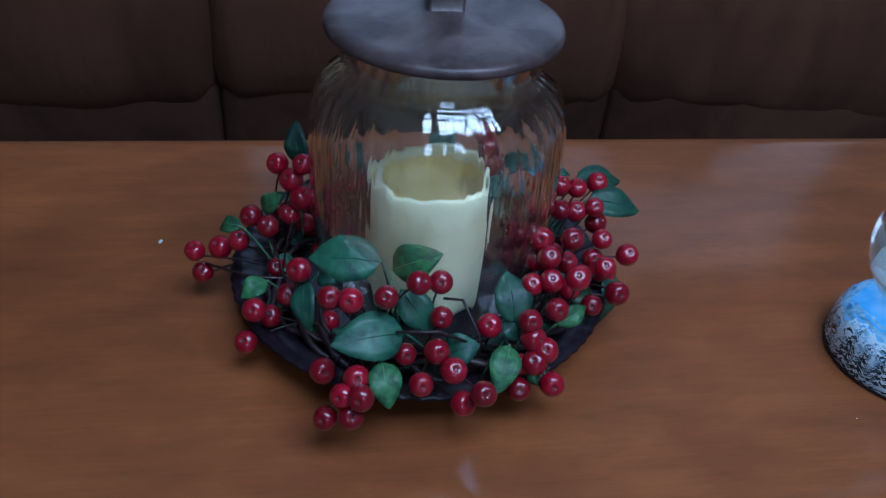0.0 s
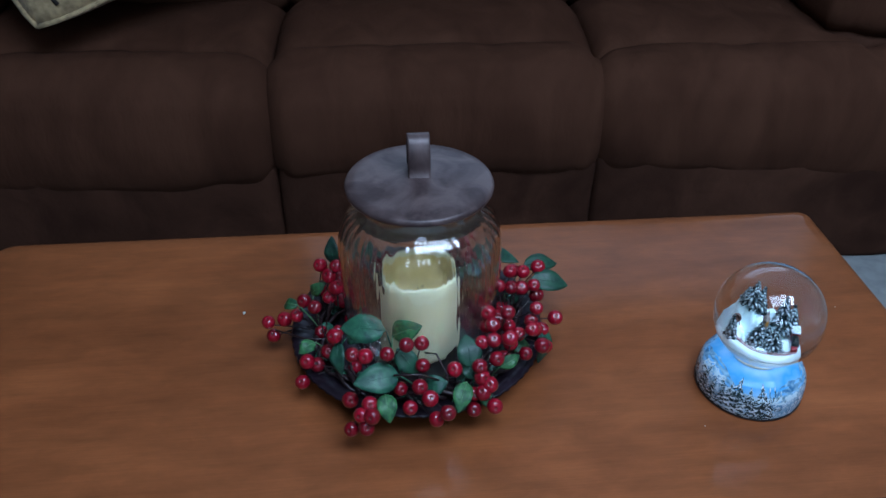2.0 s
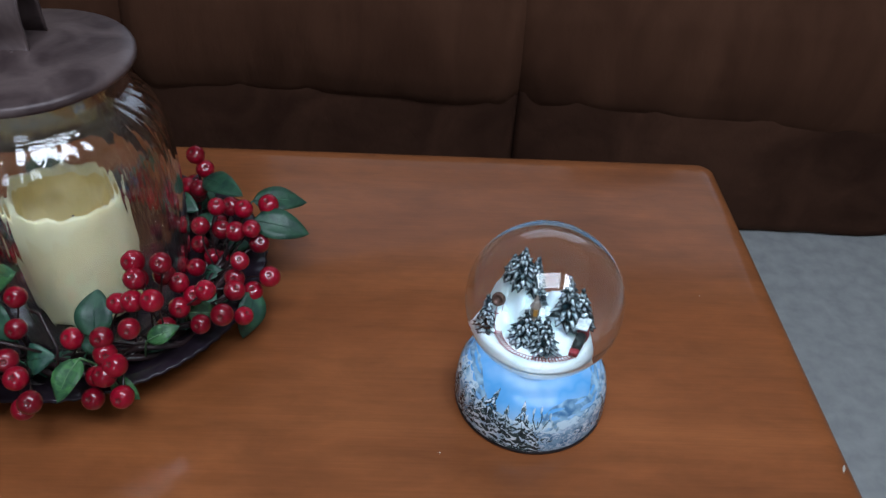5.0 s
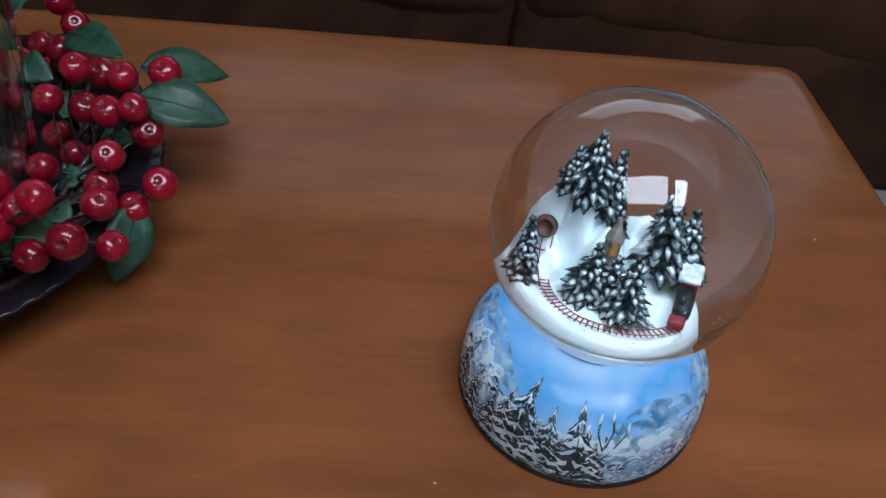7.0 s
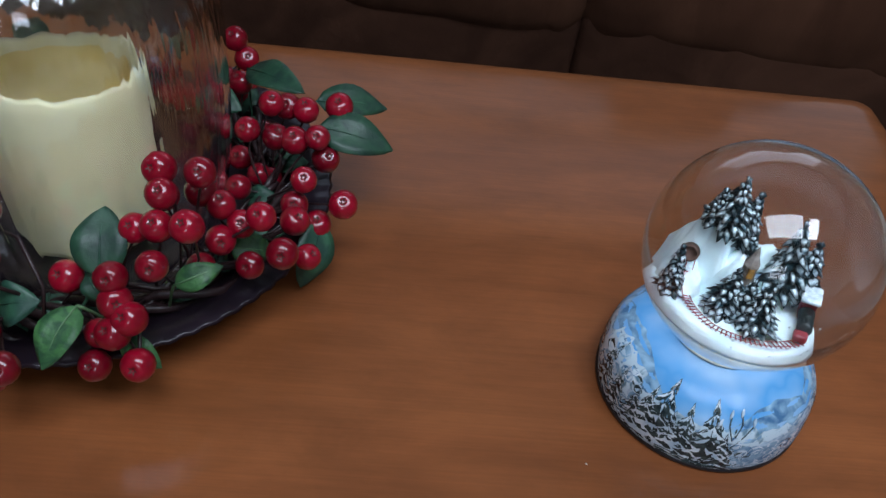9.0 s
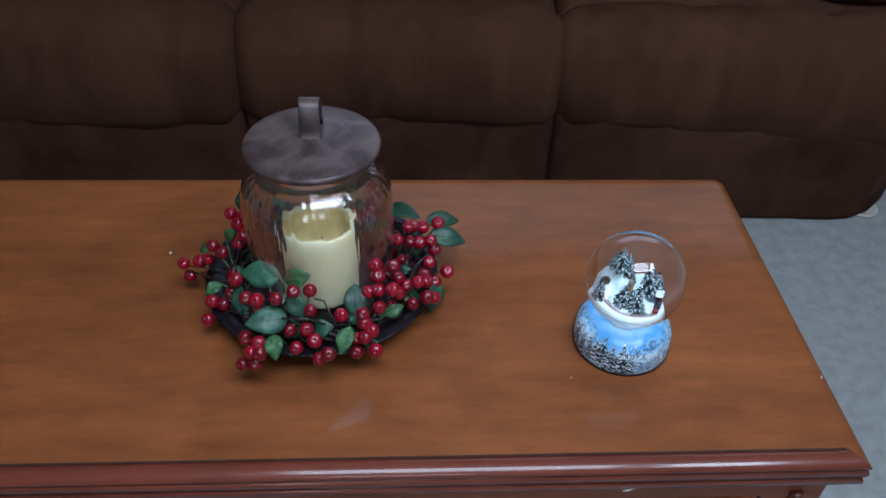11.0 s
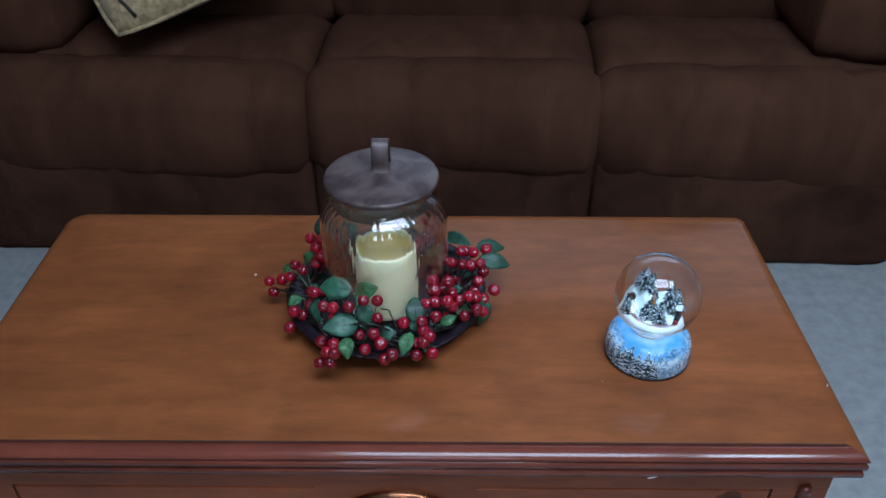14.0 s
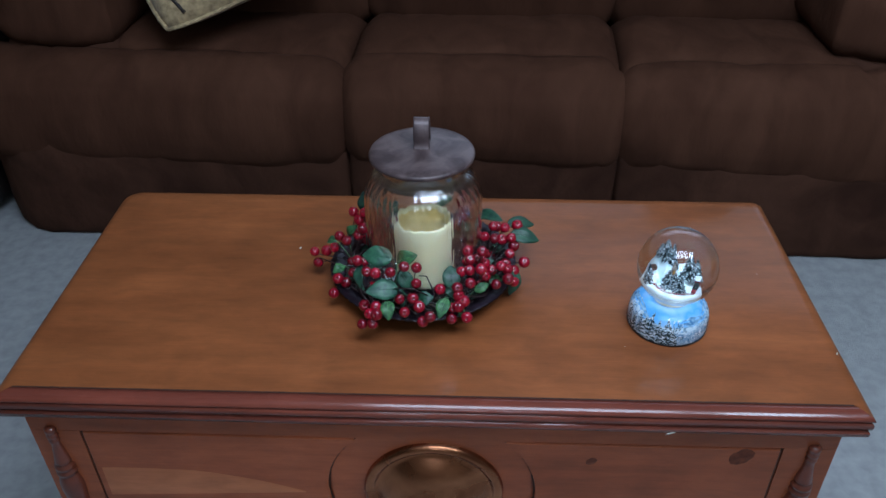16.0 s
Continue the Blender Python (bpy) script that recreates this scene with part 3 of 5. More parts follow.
outer = [(0.0, 0.0), (0.045, 0.0), (0.058, 0.002), (0.066, 0.008), (0.071, 0.018), (0.0745, 0.034), (0.0775, 0.055), (0.0795, 0.080), (0.0800, 0.105), (0.0799, 0.120),
         (0.0796, 0.134), (0.0782, 0.1455), (0.0752, 0.1555), (0.0700, 0.1640), (0.0628, 0.1698), (0.0568, 0.1735), (0.0556, 0.181), (0.0565, 0.190), (0.0570, 0.195)]
outer = [(r * 1.004, 1.030 * (z + 0.004 * min(1, max(0, (z - 0.11) / 0.04)))) for r, z in outer]
JAR_OUT = len(outer)
inner = [(r - 0.0028, max(z, 0.004)) for r, z in reversed(outer) if r > 0.05] + [(0.0, 0.004)]
jar_glass = part("glass", lathe(outer + inner, 456, flutes), JAR_GLASS, jar, "clear ribbed glass")
jar_glass.visible_shadow = False
LZ = 0.2076
lid = part("lid", lathe([(0.0, 0.0), (0.050, 0.0), (0.053, -0.006), (0.0545, -0.006), (0.055, 0.0), (0.066, -0.0008), (0.0692, -0.0022), (0.0708, -0.0012), (0.0712, 0.0012), (0.0703, 0.0034), (0.0680, 0.0046),
                         (0.060, 0.0052), (0.040, 0.0075), (0.020, 0.0092), (0.0, 0.0098)], 72), RUST, jar, "brown mottled tin lid")
lid.location = (0, 0, LZ)
lid.scale = (0.983, 0.983, 1)
bm = bmesh.new()
loop = []
for i in range(25):
    a = math.pi * (-0.08 + 1.16 * i / 24)
    loop.append((0.0142 * math.cos(a), 0.021 + 0.0215 * math.sin(a)))
loop = [(0.0195, 0.0075), (0.0150, 0.0078)] + [(y, z + 0.004) for y, z in loop] + [(-0.0150, 0.0078), (-0.0195, 0.0075)]
rows = []
for y, z in loop:
    rows.append([bm.verts.new((x, y + 0.010, z)) for x in (-0.0105, -0.0085, 0.0085, 0.0105)])
for a, b in zip(rows, rows[1:]):
    for k in range(3):
        bm.faces.new((a[k], a[k + 1], b[k + 1], b[k]))
handle = part("handle", bm, RUST, lid, "bent tin strap handle")
mod = handle.modifiers.new("thick", "SOLIDIFY")
mod.thickness, mod.offset = 0.0016, 0
for y in (-0.0075, 0.0275):
    rivet = part("rivet", lathe([(0.0, 0.0022), (0.0018, 0.0018), (0.0026, 0.0004), (0.0027, -0.001)], 10), RUST, lid)
    rivet.location = (0.0, y, 0.0078)

candle = thing("pillar_candle", (JX - 0.002, JY, IN + 0.0127), "ivory wax pillar candle with a melted wavy rim", "candle")


def melted(a, i, r, z):
    if 3 <= i <= 7:
        w = -0.0016 - 0.0048 * math.sin(a) + 0.0012 * math.sin(2 * a + 0.6) + 0.0009 * math.sin(3 * a - 1.0) + 0.0006 * math.sin(7 * a) + 0.0004 * math.sin(13 * a + 2)
        return r * (1 + 0.006 * math.sin(5 * a)), z + w
    return r * (1 + 0.004 * math.sin(4 * a)), z


part("wax", lathe([(0.0, 0.0), (0.0405, 0.0), (0.0412, 0.004), (0.0410, 0.086), (0.0405, 0.0925), (0.0390, 0.0950), (0.0370, 0.0937), (0.0355, 0.0895), (0.0352, 0.0655), (0.0, 0.0655)], 96, melted), WAX, candle)
part("melted_well", lathe([(0.0354, 0.0890), (0.0350, 0.0880), (0.0338, 0.0775), (0.0325, 0.0715), (0.020, 0.0685), (0.0, 0.0675)], 64, lambda a, i, r, z: (r, z + (-0.0016 - 0.0048 * math.sin(a) + 0.0012 * math.sin(2 * a + 0.6) if i < 2 else 0))), WAX_GLOW, candle, "melted hollow with a yellow glow put into its colour")
part("wick", tube(bmesh.new(), [(0, 0, 0.0665), (0.0003, 0, 0.0685), (0.0006, 0.0003, 0.0703)], 0.0009, 6), TWIG, candle, "dark short wick")

wreath = thing("berry_wreath", (PX, PY, IN), "wreath of shiny red berries and green leaves", "wreath")
WORLD_TO_WREATH = wreath.matrix_basis.inverted()


def wpart(name, bm, mat, label=""):
    ob = part(name, bm, mat, wreath, label)
    ob.matrix_parent_inverse = WORLD_TO_WREATH
    return ob


for k in range(9):
    pts = []
    for i in range(73):
        a = 2 * math.pi * i / 72
        r = 0.100 + 0.007 * (k % 3 - 1) + 0.006 * math.sin(9 * a + k * 1.6) + 0.003 * math.sin(5 * a + k)
        pts.append((PX + r * math.cos(a), PY + r * math.sin(a), IN + 0.019 + 0.003 * (k // 3) + 0.005 * math.cos(9 * a + k * 1.6)))
    wpart("vine", tube(bmesh.new(), pts, 0.0016 + 0.0004 * (k % 3), 6), TWIG, "dark twisted vine")

# one berry: a round fruit with a dimple and a small dry calyx
bm = bmesh.new()
prof = [(0.0, -0.0064), (0.0022, -0.0062), (0.0043, -0.0050), (0.0060, -0.0027), (0.0066, 0.0002), (0.0061, 0.0030), (0.0045, 0.0051), (0.0026, 0.0060), (0.0014, 0.0058), (0.0, 0.0052)]
bm = lathe(prof, 18)
for k in range(5):
    a = 2 * math.pi * k / 5
    tip = Vector((math.cos(a) * 0.0021, math.sin(a) * 0.0021, 0.0066))
    side = Vector((-math.sin(a), math.cos(a), 0)) * 0.0006
    base = Vector((math.cos(a) * 0.0005, math.sin(a) * 0.0005, 0.0055))
    f = bm.faces.new([bm.verts.new(base - side), bm.verts.new(base + side), bm.verts.new(tip)])
    f.material_index = 1
BERRY_MESH = finish(bm, "berry", [BERRY, CALYX])
rng = random.Random(7)


def berries(hub, tips, size=1.0):
    """One spray: berries whose shown ends are given, each on a wire stem from the vine near by; hub: the middle of the spray."""
    hub = Vector(hub)
    for tip in tips:
        c = Vector(tip) + Vector((0.0005, 0.0036, -0.0044))
        ob = new("berry", BERRY_MESH)
        s = size * rng.uniform(1.06, 1.24)
        d = Vector((c.x - hub.x, c.y - hub.y, 0)) * 6 + Vector((rng.uniform(-0.4, 0.4), -0.55 + rng.uniform(-0.3, 0.3), 0.8 + rng.uniform(-0.4, 0.2)))
        ob.matrix_basis = Matrix.LocRotScale(c, d.to_track_quat("Z", "Y"), (s, s, s * rng.uniform(0.95, 1.05)))
        ob.parent = wreath
        ob.matrix_parent_inverse = WORLD_TO_WREATH
        a = math.atan2(c.y - PY, c.x - PX) + rng.uniform(-0.22, 0.22)
        root = Vector((PX + 0.100 * math.cos(a), PY + 0.100 * math.sin(a), IN + 0.020 + rng.uniform(0, 0.008)))
        wpart("stem", tube(bmesh.new(), arc(root, c - d.normalized() * 0.005, rng.uniform(0.000, 0.006), 5, (rng.uniform(-0.006, 0.006), rng.uniform(-0.006, 0.006), 0)), 0.0007, 5), TWIG)


Z = IN + 0.022
berries((-0.105, 0.262, Z + 0.02), [(-0.114, 0.253, 0.566), (-0.097, 0.242, 0.572), (-0.105, 0.242, 0.560)])
berries((0.0821, 0.2548, Z), [(0.091, 0.269, 0.533), (0.102, 0.265, 0.534), (0.120, 0.273, 0.533), (0.098, 0.248, 0.525), (0.085, 0.254, 0.544), (0.073, 0.245, 0.532), (0.087, 0.250, 0.525), (0.111, 0.247, 0.529), (0.115, 0.248, 0.514), (0.062, 0.266, 0.496)])
berries((0.0544, 0.3109, Z), [(0.046, 0.309, 0.523), (0.056, 0.306, 0.522)])
berries((0.0386, 0.3238, Z), [(0.046, 0.342, 0.531), (0.053, 0.339, 0.519)])
berries((-0.1126, 0.2333, Z), [(-0.099, 0.233, 0.551), (-0.107, 0.235, 0.537), (-0.131, 0.220, 0.547), (-0.141, 0.225, 0.523), (-0.156, 0.239, 0.507), (-0.172, 0.232, 0.510), (-0.169, 0.233, 0.490)])
berries((-0.0996, 0.1923, Z), [(-0.120, 0.211, 0.545), (-0.108, 0.177, 0.516), (-0.129, 0.170, 0.510), (-0.120, 0.177, 0.498), (-0.135, 0.160, 0.492)])
berries((-0.0737, 0.1633, Z), [(-0.100, 0.172, 0.540), (-0.082, 0.132, 0.552), (-0.087, 0.122, 0.503)])
berries((-0.0450, 0.1484, Z), [(-0.070, 0.128, 0.553), (-0.050, 0.125, 0.557), (-0.032, 0.126, 0.566), (-0.068, 0.098, 0.521), (-0.076, 0.091, 0.515), (-0.066, 0.086, 0.518), (-0.086, 0.090, 0.498), (-0.072, 0.086, 0.503), (-0.039, 0.118, 0.518), (-0.031, 0.099, 0.512)])
berries((-0.0098, 0.1438, Z), [(-0.017, 0.140, 0.554), (-0.017, 0.128, 0.537), (-0.021, 0.113, 0.524), (-0.012, 0.102, 0.519), (-0.007, 0.090, 0.504), (0.003, 0.085, 0.517), (0.014, 0.133, 0.524)])
berries((0.0309, 0.1551, Z), [(0.030, 0.106, 0.496), (0.050, 0.105, 0.500), (0.037, 0.127, 0.532), (0.039, 0.121, 0.523), (0.046, 0.116, 0.518), (0.031, 0.116, 0.507), (0.039, 0.112, 0.512), (0.054, 0.132, 0.536), (0.053, 0.148, 0.545), (0.068, 0.144, 0.550), (0.053, 0.160, 0.554), (0.042, 0.150, 0.541)])
berries((0.0632, 0.1826, Z), [(0.089, 0.163, 0.510), (0.069, 0.169, 0.561), (0.050, 0.171, 0.560), (0.114, 0.182, 0.500), (0.105, 0.164, 0.519), (0.066, 0.159, 0.510), (0.074, 0.170, 0.519), (0.073, 0.181, 0.532), (0.095, 0.169, 0.537), (0.083, 0.177, 0.524), (0.063, 0.184, 0.537), (0.049, 0.172, 0.543)])
berries((0.0803, 0.2191, Z), [(0.105, 0.199, 0.509), (0.103, 0.211, 0.510), (0.129, 0.213, 0.511), (0.108, 0.214, 0.525), (0.115, 0.211, 0.497), (0.069, 0.230, 0.503)])
for k in range(5):
    a = radians(62 + 24 * k)
    hub = (PX + 0.1 * math.cos(a), PY + 0.1 * math.sin(a), Z)
    berries(hub, [(hub[0] + rng.uniform(-0.02, 0.02), hub[1] + rng.uniform(-0.012, 0.014), hub[2] + rng.uniform(0.004, 0.022)) for _ in range(5)])

# more fruit low in the ring, between the sprays
for k in range(10):
    a = radians(-20 + 26 * k + rng.uniform(-8, 8))
    r = rng.uniform(0.088, 0.108)
    hub = (PX + r * math.cos(a), PY + r * math.sin(a), Z - 0.004)
    berries(hub, [(hub[0] + rng.uniform(-0.016, 0.016), hub[1] + rng.uniform(-0.014, 0.014), hub[2] + rng.uniform(0.004, 0.016)) for _ in range(2)], 0.94)


def leaf(base, tip, width, face, mat=None, bend=0.004, hub=None):
    """A leaf with a folded midrib, from base to tip; face: the way its upper side looks."""
    base, tip, face = Vector(base), Vector(tip), Vector(face).normalized()
    length = (tip - base).length
    d = (tip - base) / length
    side = d.cross(face).normalized()
    up = side.cross(d).normalized()
    bm = bmesh.new()
    rows, n = [], 10
    for i in range(n + 1):
        t = i / n
        w = width / 2 * (math.sin(math.pi * min(1.0, t ** 0.8)) ** 0.75) * (1 - 0.15 * t)
        mid = base + d * (t * length) + up * (bend * math.sin(math.pi * t))
        row = []
        for k in (-1, -0.55, 0, 0.55, 1):
            wave = 0.0008 * math.sin(9 * t + 3 * k)
            row.append(bm.verts.new(mid + side * (w * k) + up * (abs(k) * w * 0.22 - 0.10 * w * k * k + wave * abs(k))))
        rows.append(row)
    for a, b in zip(rows, rows[1:]):
        for k in range(4):
            bm.faces.new((a[k], a[k + 1], b[k + 1], b[k]))
    bmesh.ops.remove_doubles(bm, verts=bm.verts, dist=0.00005)
    ob = wpart("leaf", bm, mat or LEAF)
    sol = ob.modifiers.new("thick", "SOLIDIFY")
    sol.thickness, sol.offset = 0.0005, -1
    bm = bmesh.new()
    tube(bm, [base + d * (t / 8 * length * 0.93) + up * (bend * math.sin(math.pi * t / 8) + 0.0002) for t in range(9)], [0.0006 - 0.00005 * t for t in range(9)], 4)
    if hub is not None:
        tube(bm, arc(hub, base, 0.002, 5), 0.0008, 5)
    part("midrib", bm, VEIN if mat is LEAF_PALE else LEAF, ob)
    return ob


leaf((-0.0490, 0.1680, 0.5480), (-0.0940, 0.1810, 0.5410), 0.031, (-0.1, -0.75, 0.75), LEAF, hub=(-0.0344, 0.1522, Z))
leaf((-0.0390, 0.1240, 0.5290), (-0.0820, 0.1140, 0.5310), 0.031, (0, -0.6, 0.8), LEAF, hub=(-0.0092, 0.1310, Z))
leaf((-0.0530, 0.1080, 0.5220), (-0.0500, 0.0870, 0.5060), 0.020, (0, -0.6, 0.9), LEAF_PALE, hub=(-0.0444, 0.1257, Z))
leaf((0.0300, 0.1350, 0.5220), (0.0270, 0.1630, 0.5410), 0.026, (0.1, -0.75, 0.7), LEAF, hub=(0.0110, 0.1257, Z))
leaf((0.0240, 0.1210, 0.5180), (0.0140, 0.0970, 0.5020), 0.020, (-0.1, -0.6, 0.8), LEAF_PALE, hub=(0.0311, 0.1363, Z))
leaf((-0.0430, 0.1620, 0.5460), (-0.0150, 0.1520, 0.5650), 0.026, (0, -0.8, 0.7), LEAF_PALE, hub=(-0.0495, 0.1416, Z))
leaf((-0.0394, 0.1438, 0.5445), (-0.0213, 0.1310, 0.5202), 0.022, (0.1, -0.8, 0.6), LEAF, hub=(-0.0495, 0.1469, Z))
leaf((0.1100, 0.2620, 0.5240), (0.1530, 0.2630, 0.5110), 0.027, (0, -0.5, 0.9), LEAF, hub=(0.0865, 0.2690, Z))
leaf((0.1060, 0.2840, 0.5260), (0.1470, 0.2960, 0.5170), 0.024, (0, -0.4, 0.9), LEAF, hub=(0.0865, 0.2796, Z))
leaf((0.1170, 0.2130, 0.4970), (0.1090, 0.1910, 0.4670), 0.024, (0.6, -0.6, 0.6), LEAF, hub=(0.0915, 0.2053, Z))
leaf((-0.0988, 0.2658, 0.5551), (-0.1008, 0.2796, 0.5814), 0.018, (-0.3, -0.8, 0.4), LEAF, hub=(-0.0998, 0.2637, Z))
leaf((-0.1210, 0.1926, 0.5134), (-0.1371, 0.1820, 0.5085), 0.016, (-0.2, -0.6, 0.8), LEAF_PALE, hub=(-0.1099, 0.2053, Z))
leaf((-0.0968, 0.1756, 0.5270), (-0.0938, 0.1501, 0.5075), 0.018, (-0.4, -0.6, 0.6), LEAF, hub=(-0.0998, 0.1894, Z))
leaf((-0.1260, 0.2605, 0.5211), (-0.1099, 0.2584, 0.5367), 0.015, (0, -0.7, 0.7), LEAF_PALE, hub=(-0.1200, 0.2478, Z))
leaf((-0.1401, 0.2478, 0.5163), (-0.1572, 0.2605, 0.5066), 0.014, (-0.1, -0.5, 0.9), LEAF_PALE, hub=(-0.1200, 0.2425, Z))
leaf((0.0593, 0.1438, 0.5114), (0.0805, 0.1533, 0.5173), 0.014, (0.1, -0.7, 0.7), LEAF_PALE, hub=(0.0513, 0.1522, Z))
leaf((0.0372, 0.1257, 0.4930), (0.0563, 0.1183, 0.4813), 0.014, (0.2, -0.6, 0.7), LEAF_PALE, hub=(0.0361, 0.1363, Z))
leaf((0.0321, 0.1300, 0.5124), (0.0220, 0.1416, 0.5202), 0.012, (0.1, -0.8, 0.6), LEAF, hub=(0.0311, 0.1310, Z))
leaf((0.0600, 0.3160, 0.5240), (0.1000, 0.2810, 0.5330), 0.022, (0, -0.5, 0.9), LEAF, hub=(0.0613, 0.3115, Z))
leaf((0.0412, 0.2924, 0.5173), (0.0633, 0.2796, 0.5182), 0.020, (0, -0.6, 0.8), LEAF, hub=(0.0513, 0.3115, Z))
leaf((-0.0142, 0.1257, 0.5095), (0.0069, 0.1236, 0.5163), 0.022, (0, -0.7, 0.7), LEAF, hub=(-0.0193, 0.1310, Z))
leaf((-0.0636, 0.3242, 0.5143), (-0.0918, 0.3433, 0.5192), 0.024, (-0.2, -0.4, 0.9), LEAF, hub=(-0.0595, 0.3168, Z))
leaf((0.0110, 0.3380, 0.5143), (0.0210, 0.3667, 0.5163), 0.024, (0, 0.3, 0.9), LEAF, hub=(0.0009, 0.3327, Z))
leaf((-0.0877, 0.2106, 0.5046), (-0.0716, 0.1947, 0.5095), 0.020, (0, -0.7, 0.7), LEAF, hub=(-0.0998, 0.2053, Z))
leaf((0.0764, 0.1788, 0.5046), (0.0976, 0.1862, 0.4969), 0.018, (0.3, -0.6, 0.7), LEAF_PALE, hub=(0.0714, 0.1841, Z))
for pts in ([(-0.0444, 0.1204, 0.5328), (-0.0193, 0.1183, 0.5338), (0.0009, 0.1257, 0.5163)], [(-0.0132, 0.1469, 0.5338), (-0.0031, 0.1395, 0.5386), (0.0069, 0.1289, 0.5192), (0.0069, 0.1225, 0.5075)],
            [(-0.1653, 0.2350, 0.4949), (-0.1351, 0.2212, 0.4930), (-0.1119, 0.2106, 0.4998)], [(0.0472, 0.1289, 0.5095), (0.0502, 0.1119, 0.4949), (0.0523, 0.1098, 0.4872)]):
    wpart("twig", tube(bmesh.new(), pts, 0.0010, 5), TWIG, "dark wire twig")
# small dark leaves deep in the ring
for k in range(20):
    a = 2 * math.pi * (k + rng.uniform(-0.3, 0.3)) / 20
    r = rng.uniform(0.085, 0.105)
    p = Vector((PX + r * math.cos(a), PY + r * math.sin(a), Z + rng.uniform(-0.004, 0.004)))
    b = a + rng.uniform(-1.2, 1.2)
    leaf(p, p + Vector((0.022 * math.cos(b), 0.022 * math.sin(b), rng.uniform(-0.004, 0.010))), rng.uniform(0.012, 0.018), (rng.uniform(-0.3, 0.3), -0.4, 0.8), LEAF)

# ---- snow globe ----
GX, GY = 0.3230, 0.1495
GR, GZ = 0.0520, 0.5535 - SURF           # radius of the ball and height of its centre over the table
globe = thing("snow_globe", (GX, GY, SURF), "snow globe with a winter village on a painted base", "snow globe")
BASE = [(0.0522, 0.0025), (0.0531, 0.006), (0.0531, 0.012), (0.0527, 0.019), (0.0516, 0.0260), (0.0492, 0.0314), (0.0452, 0.0355), (0.0405, 0.0387), (0.0355, 0.0412), (0.0300, 0.0430), (0.0200, 0.0440)]
part("foot", lathe([(0.0, 0.0), (0.0520, 0.0), (0.0535, 0.0012), (0.0535, 0.0030), (0.0522, 0.0036), (0.0, 0.0036)], 64), FOOT, globe, "thin dark rim")
base = part("base", lathe([(0.0, 0.0030)] + BASE + [(0.0, 0.0436)], 96), GLAZE, globe, "glazed ceramic base with a painted winter wood")
part("collar", lathe([(0.0190, 0.0440), (0.0248, 0.0440), (0.0256, 0.0448), (0.0252, 0.0456), (0.0236, 0.0459)], 72), CREAM, globe, "cream resin collar")
AZ = math.atan2(-0.208, -0.096) + radians(7)           # the side that faces the viewer


def up_the_base(way):
    """Radius and height after going some way up the curved side from the foot."""
    for (r0, z0), (r1, z1) in zip(BASE, BASE[1:]):
        step = math.hypot(r1 - r0, z1 - z0)
        if way <= step:
            t = max(0.0, way) / step
            return r0 + (r1 - r0) * t, z0 + (z1 - z0) * t
        way -= step
    return BASE[-1]


def wrap(u, h, lift):
    """A point of the painting: u degrees round from the front (to the right plus), h up the base."""
    a = AZ + radians(u)
    r, z = up_the_base((h - 0.0025) * 1.06)
    slope = min(1.0, z / 0.044) ** 4                       # the paint lies on the shoulder as on the side
    return Vector(((r + lift) * math.cos(a), (r + lift) * math.sin(a), z + lift * slope))


def painted(name, outline, lift, mat, label=""):
    """A flat painted shape, a strip between a lower and an upper line: (u, low, high)."""
    bm = bmesh.new()
    rows = []
    for u, lo, hi in outline:
        rows.append([bm.verts.new(wrap(u, lo + (hi - lo) * k / 6, lift)) for k in range(7)])
    for a, b in zip(rows, rows[1:]):
        for k in range(6):
            bm.faces.new((a[k], a[k + 1], b[k + 1], b[k]))
    return part(name, bm, mat, base, label)


prng = random.Random(3)
hills = []
for i in range(121):
    u = -180 + 3 * i
    peak = 0.0355 + 0.0090 * abs(math.sin(radians(u * 2.1 + 40))) + 0.002 * noise.noise(Vector((u * 0.12, 0, 0)))
    near = math.exp(-(u / 30) ** 2)
    hills.append((u, 0.012, peak * (1 - near) + near * 0.027))
painted("far_mountain", hills, 0.00012, PAINT_HILL, "painted blue mountains")
bush = [(-180 + 2 * i, 0.0030, 0.0290 + 0.0060 * noise.noise(Vector((i * 0.22, 3, 0))) + 0.0022 * noise.noise(Vector((i * 0.9, 1, 0))) + (0.007 if -80 < -180 + 2 * i < -38 else 0)) for i in range(181)]
painted("snowy_bushes", bush, 0.00022, PAINT_SNOW, "painted snow-laden bushes")
slope = [(10 + 2 * i, 0.0032, 0.0160 + 0.022 * i / 45 + 0.0016 * noise.noise(Vector((i * 0.7, 7, 0)))) for i in range(46)]
painted("icy_slope", slope, 0.00030, PAINT_ICE, "painted icy blue slope")


puffs = {PAINT_WHITE: bmesh.new(), PAINT_HILL: bmesh.new(), PAINT_TREE: bmesh.new()}


def puff(kind, u, h, size, lift):
    deg = math.degrees(size / 0.052)
    ring = [wrap(u + deg * (0.9 + 0.4 * prng.random()) * math.cos(a), max(0.0032, h + size * (0.65 + 0.3 * prng.random()) * math.sin(a)), lift) for a in np.linspace(0, 2 * math.pi, 10)[:-1]]
    puffs[kind].faces.new([puffs[kind].verts.new(p) for p in ring])


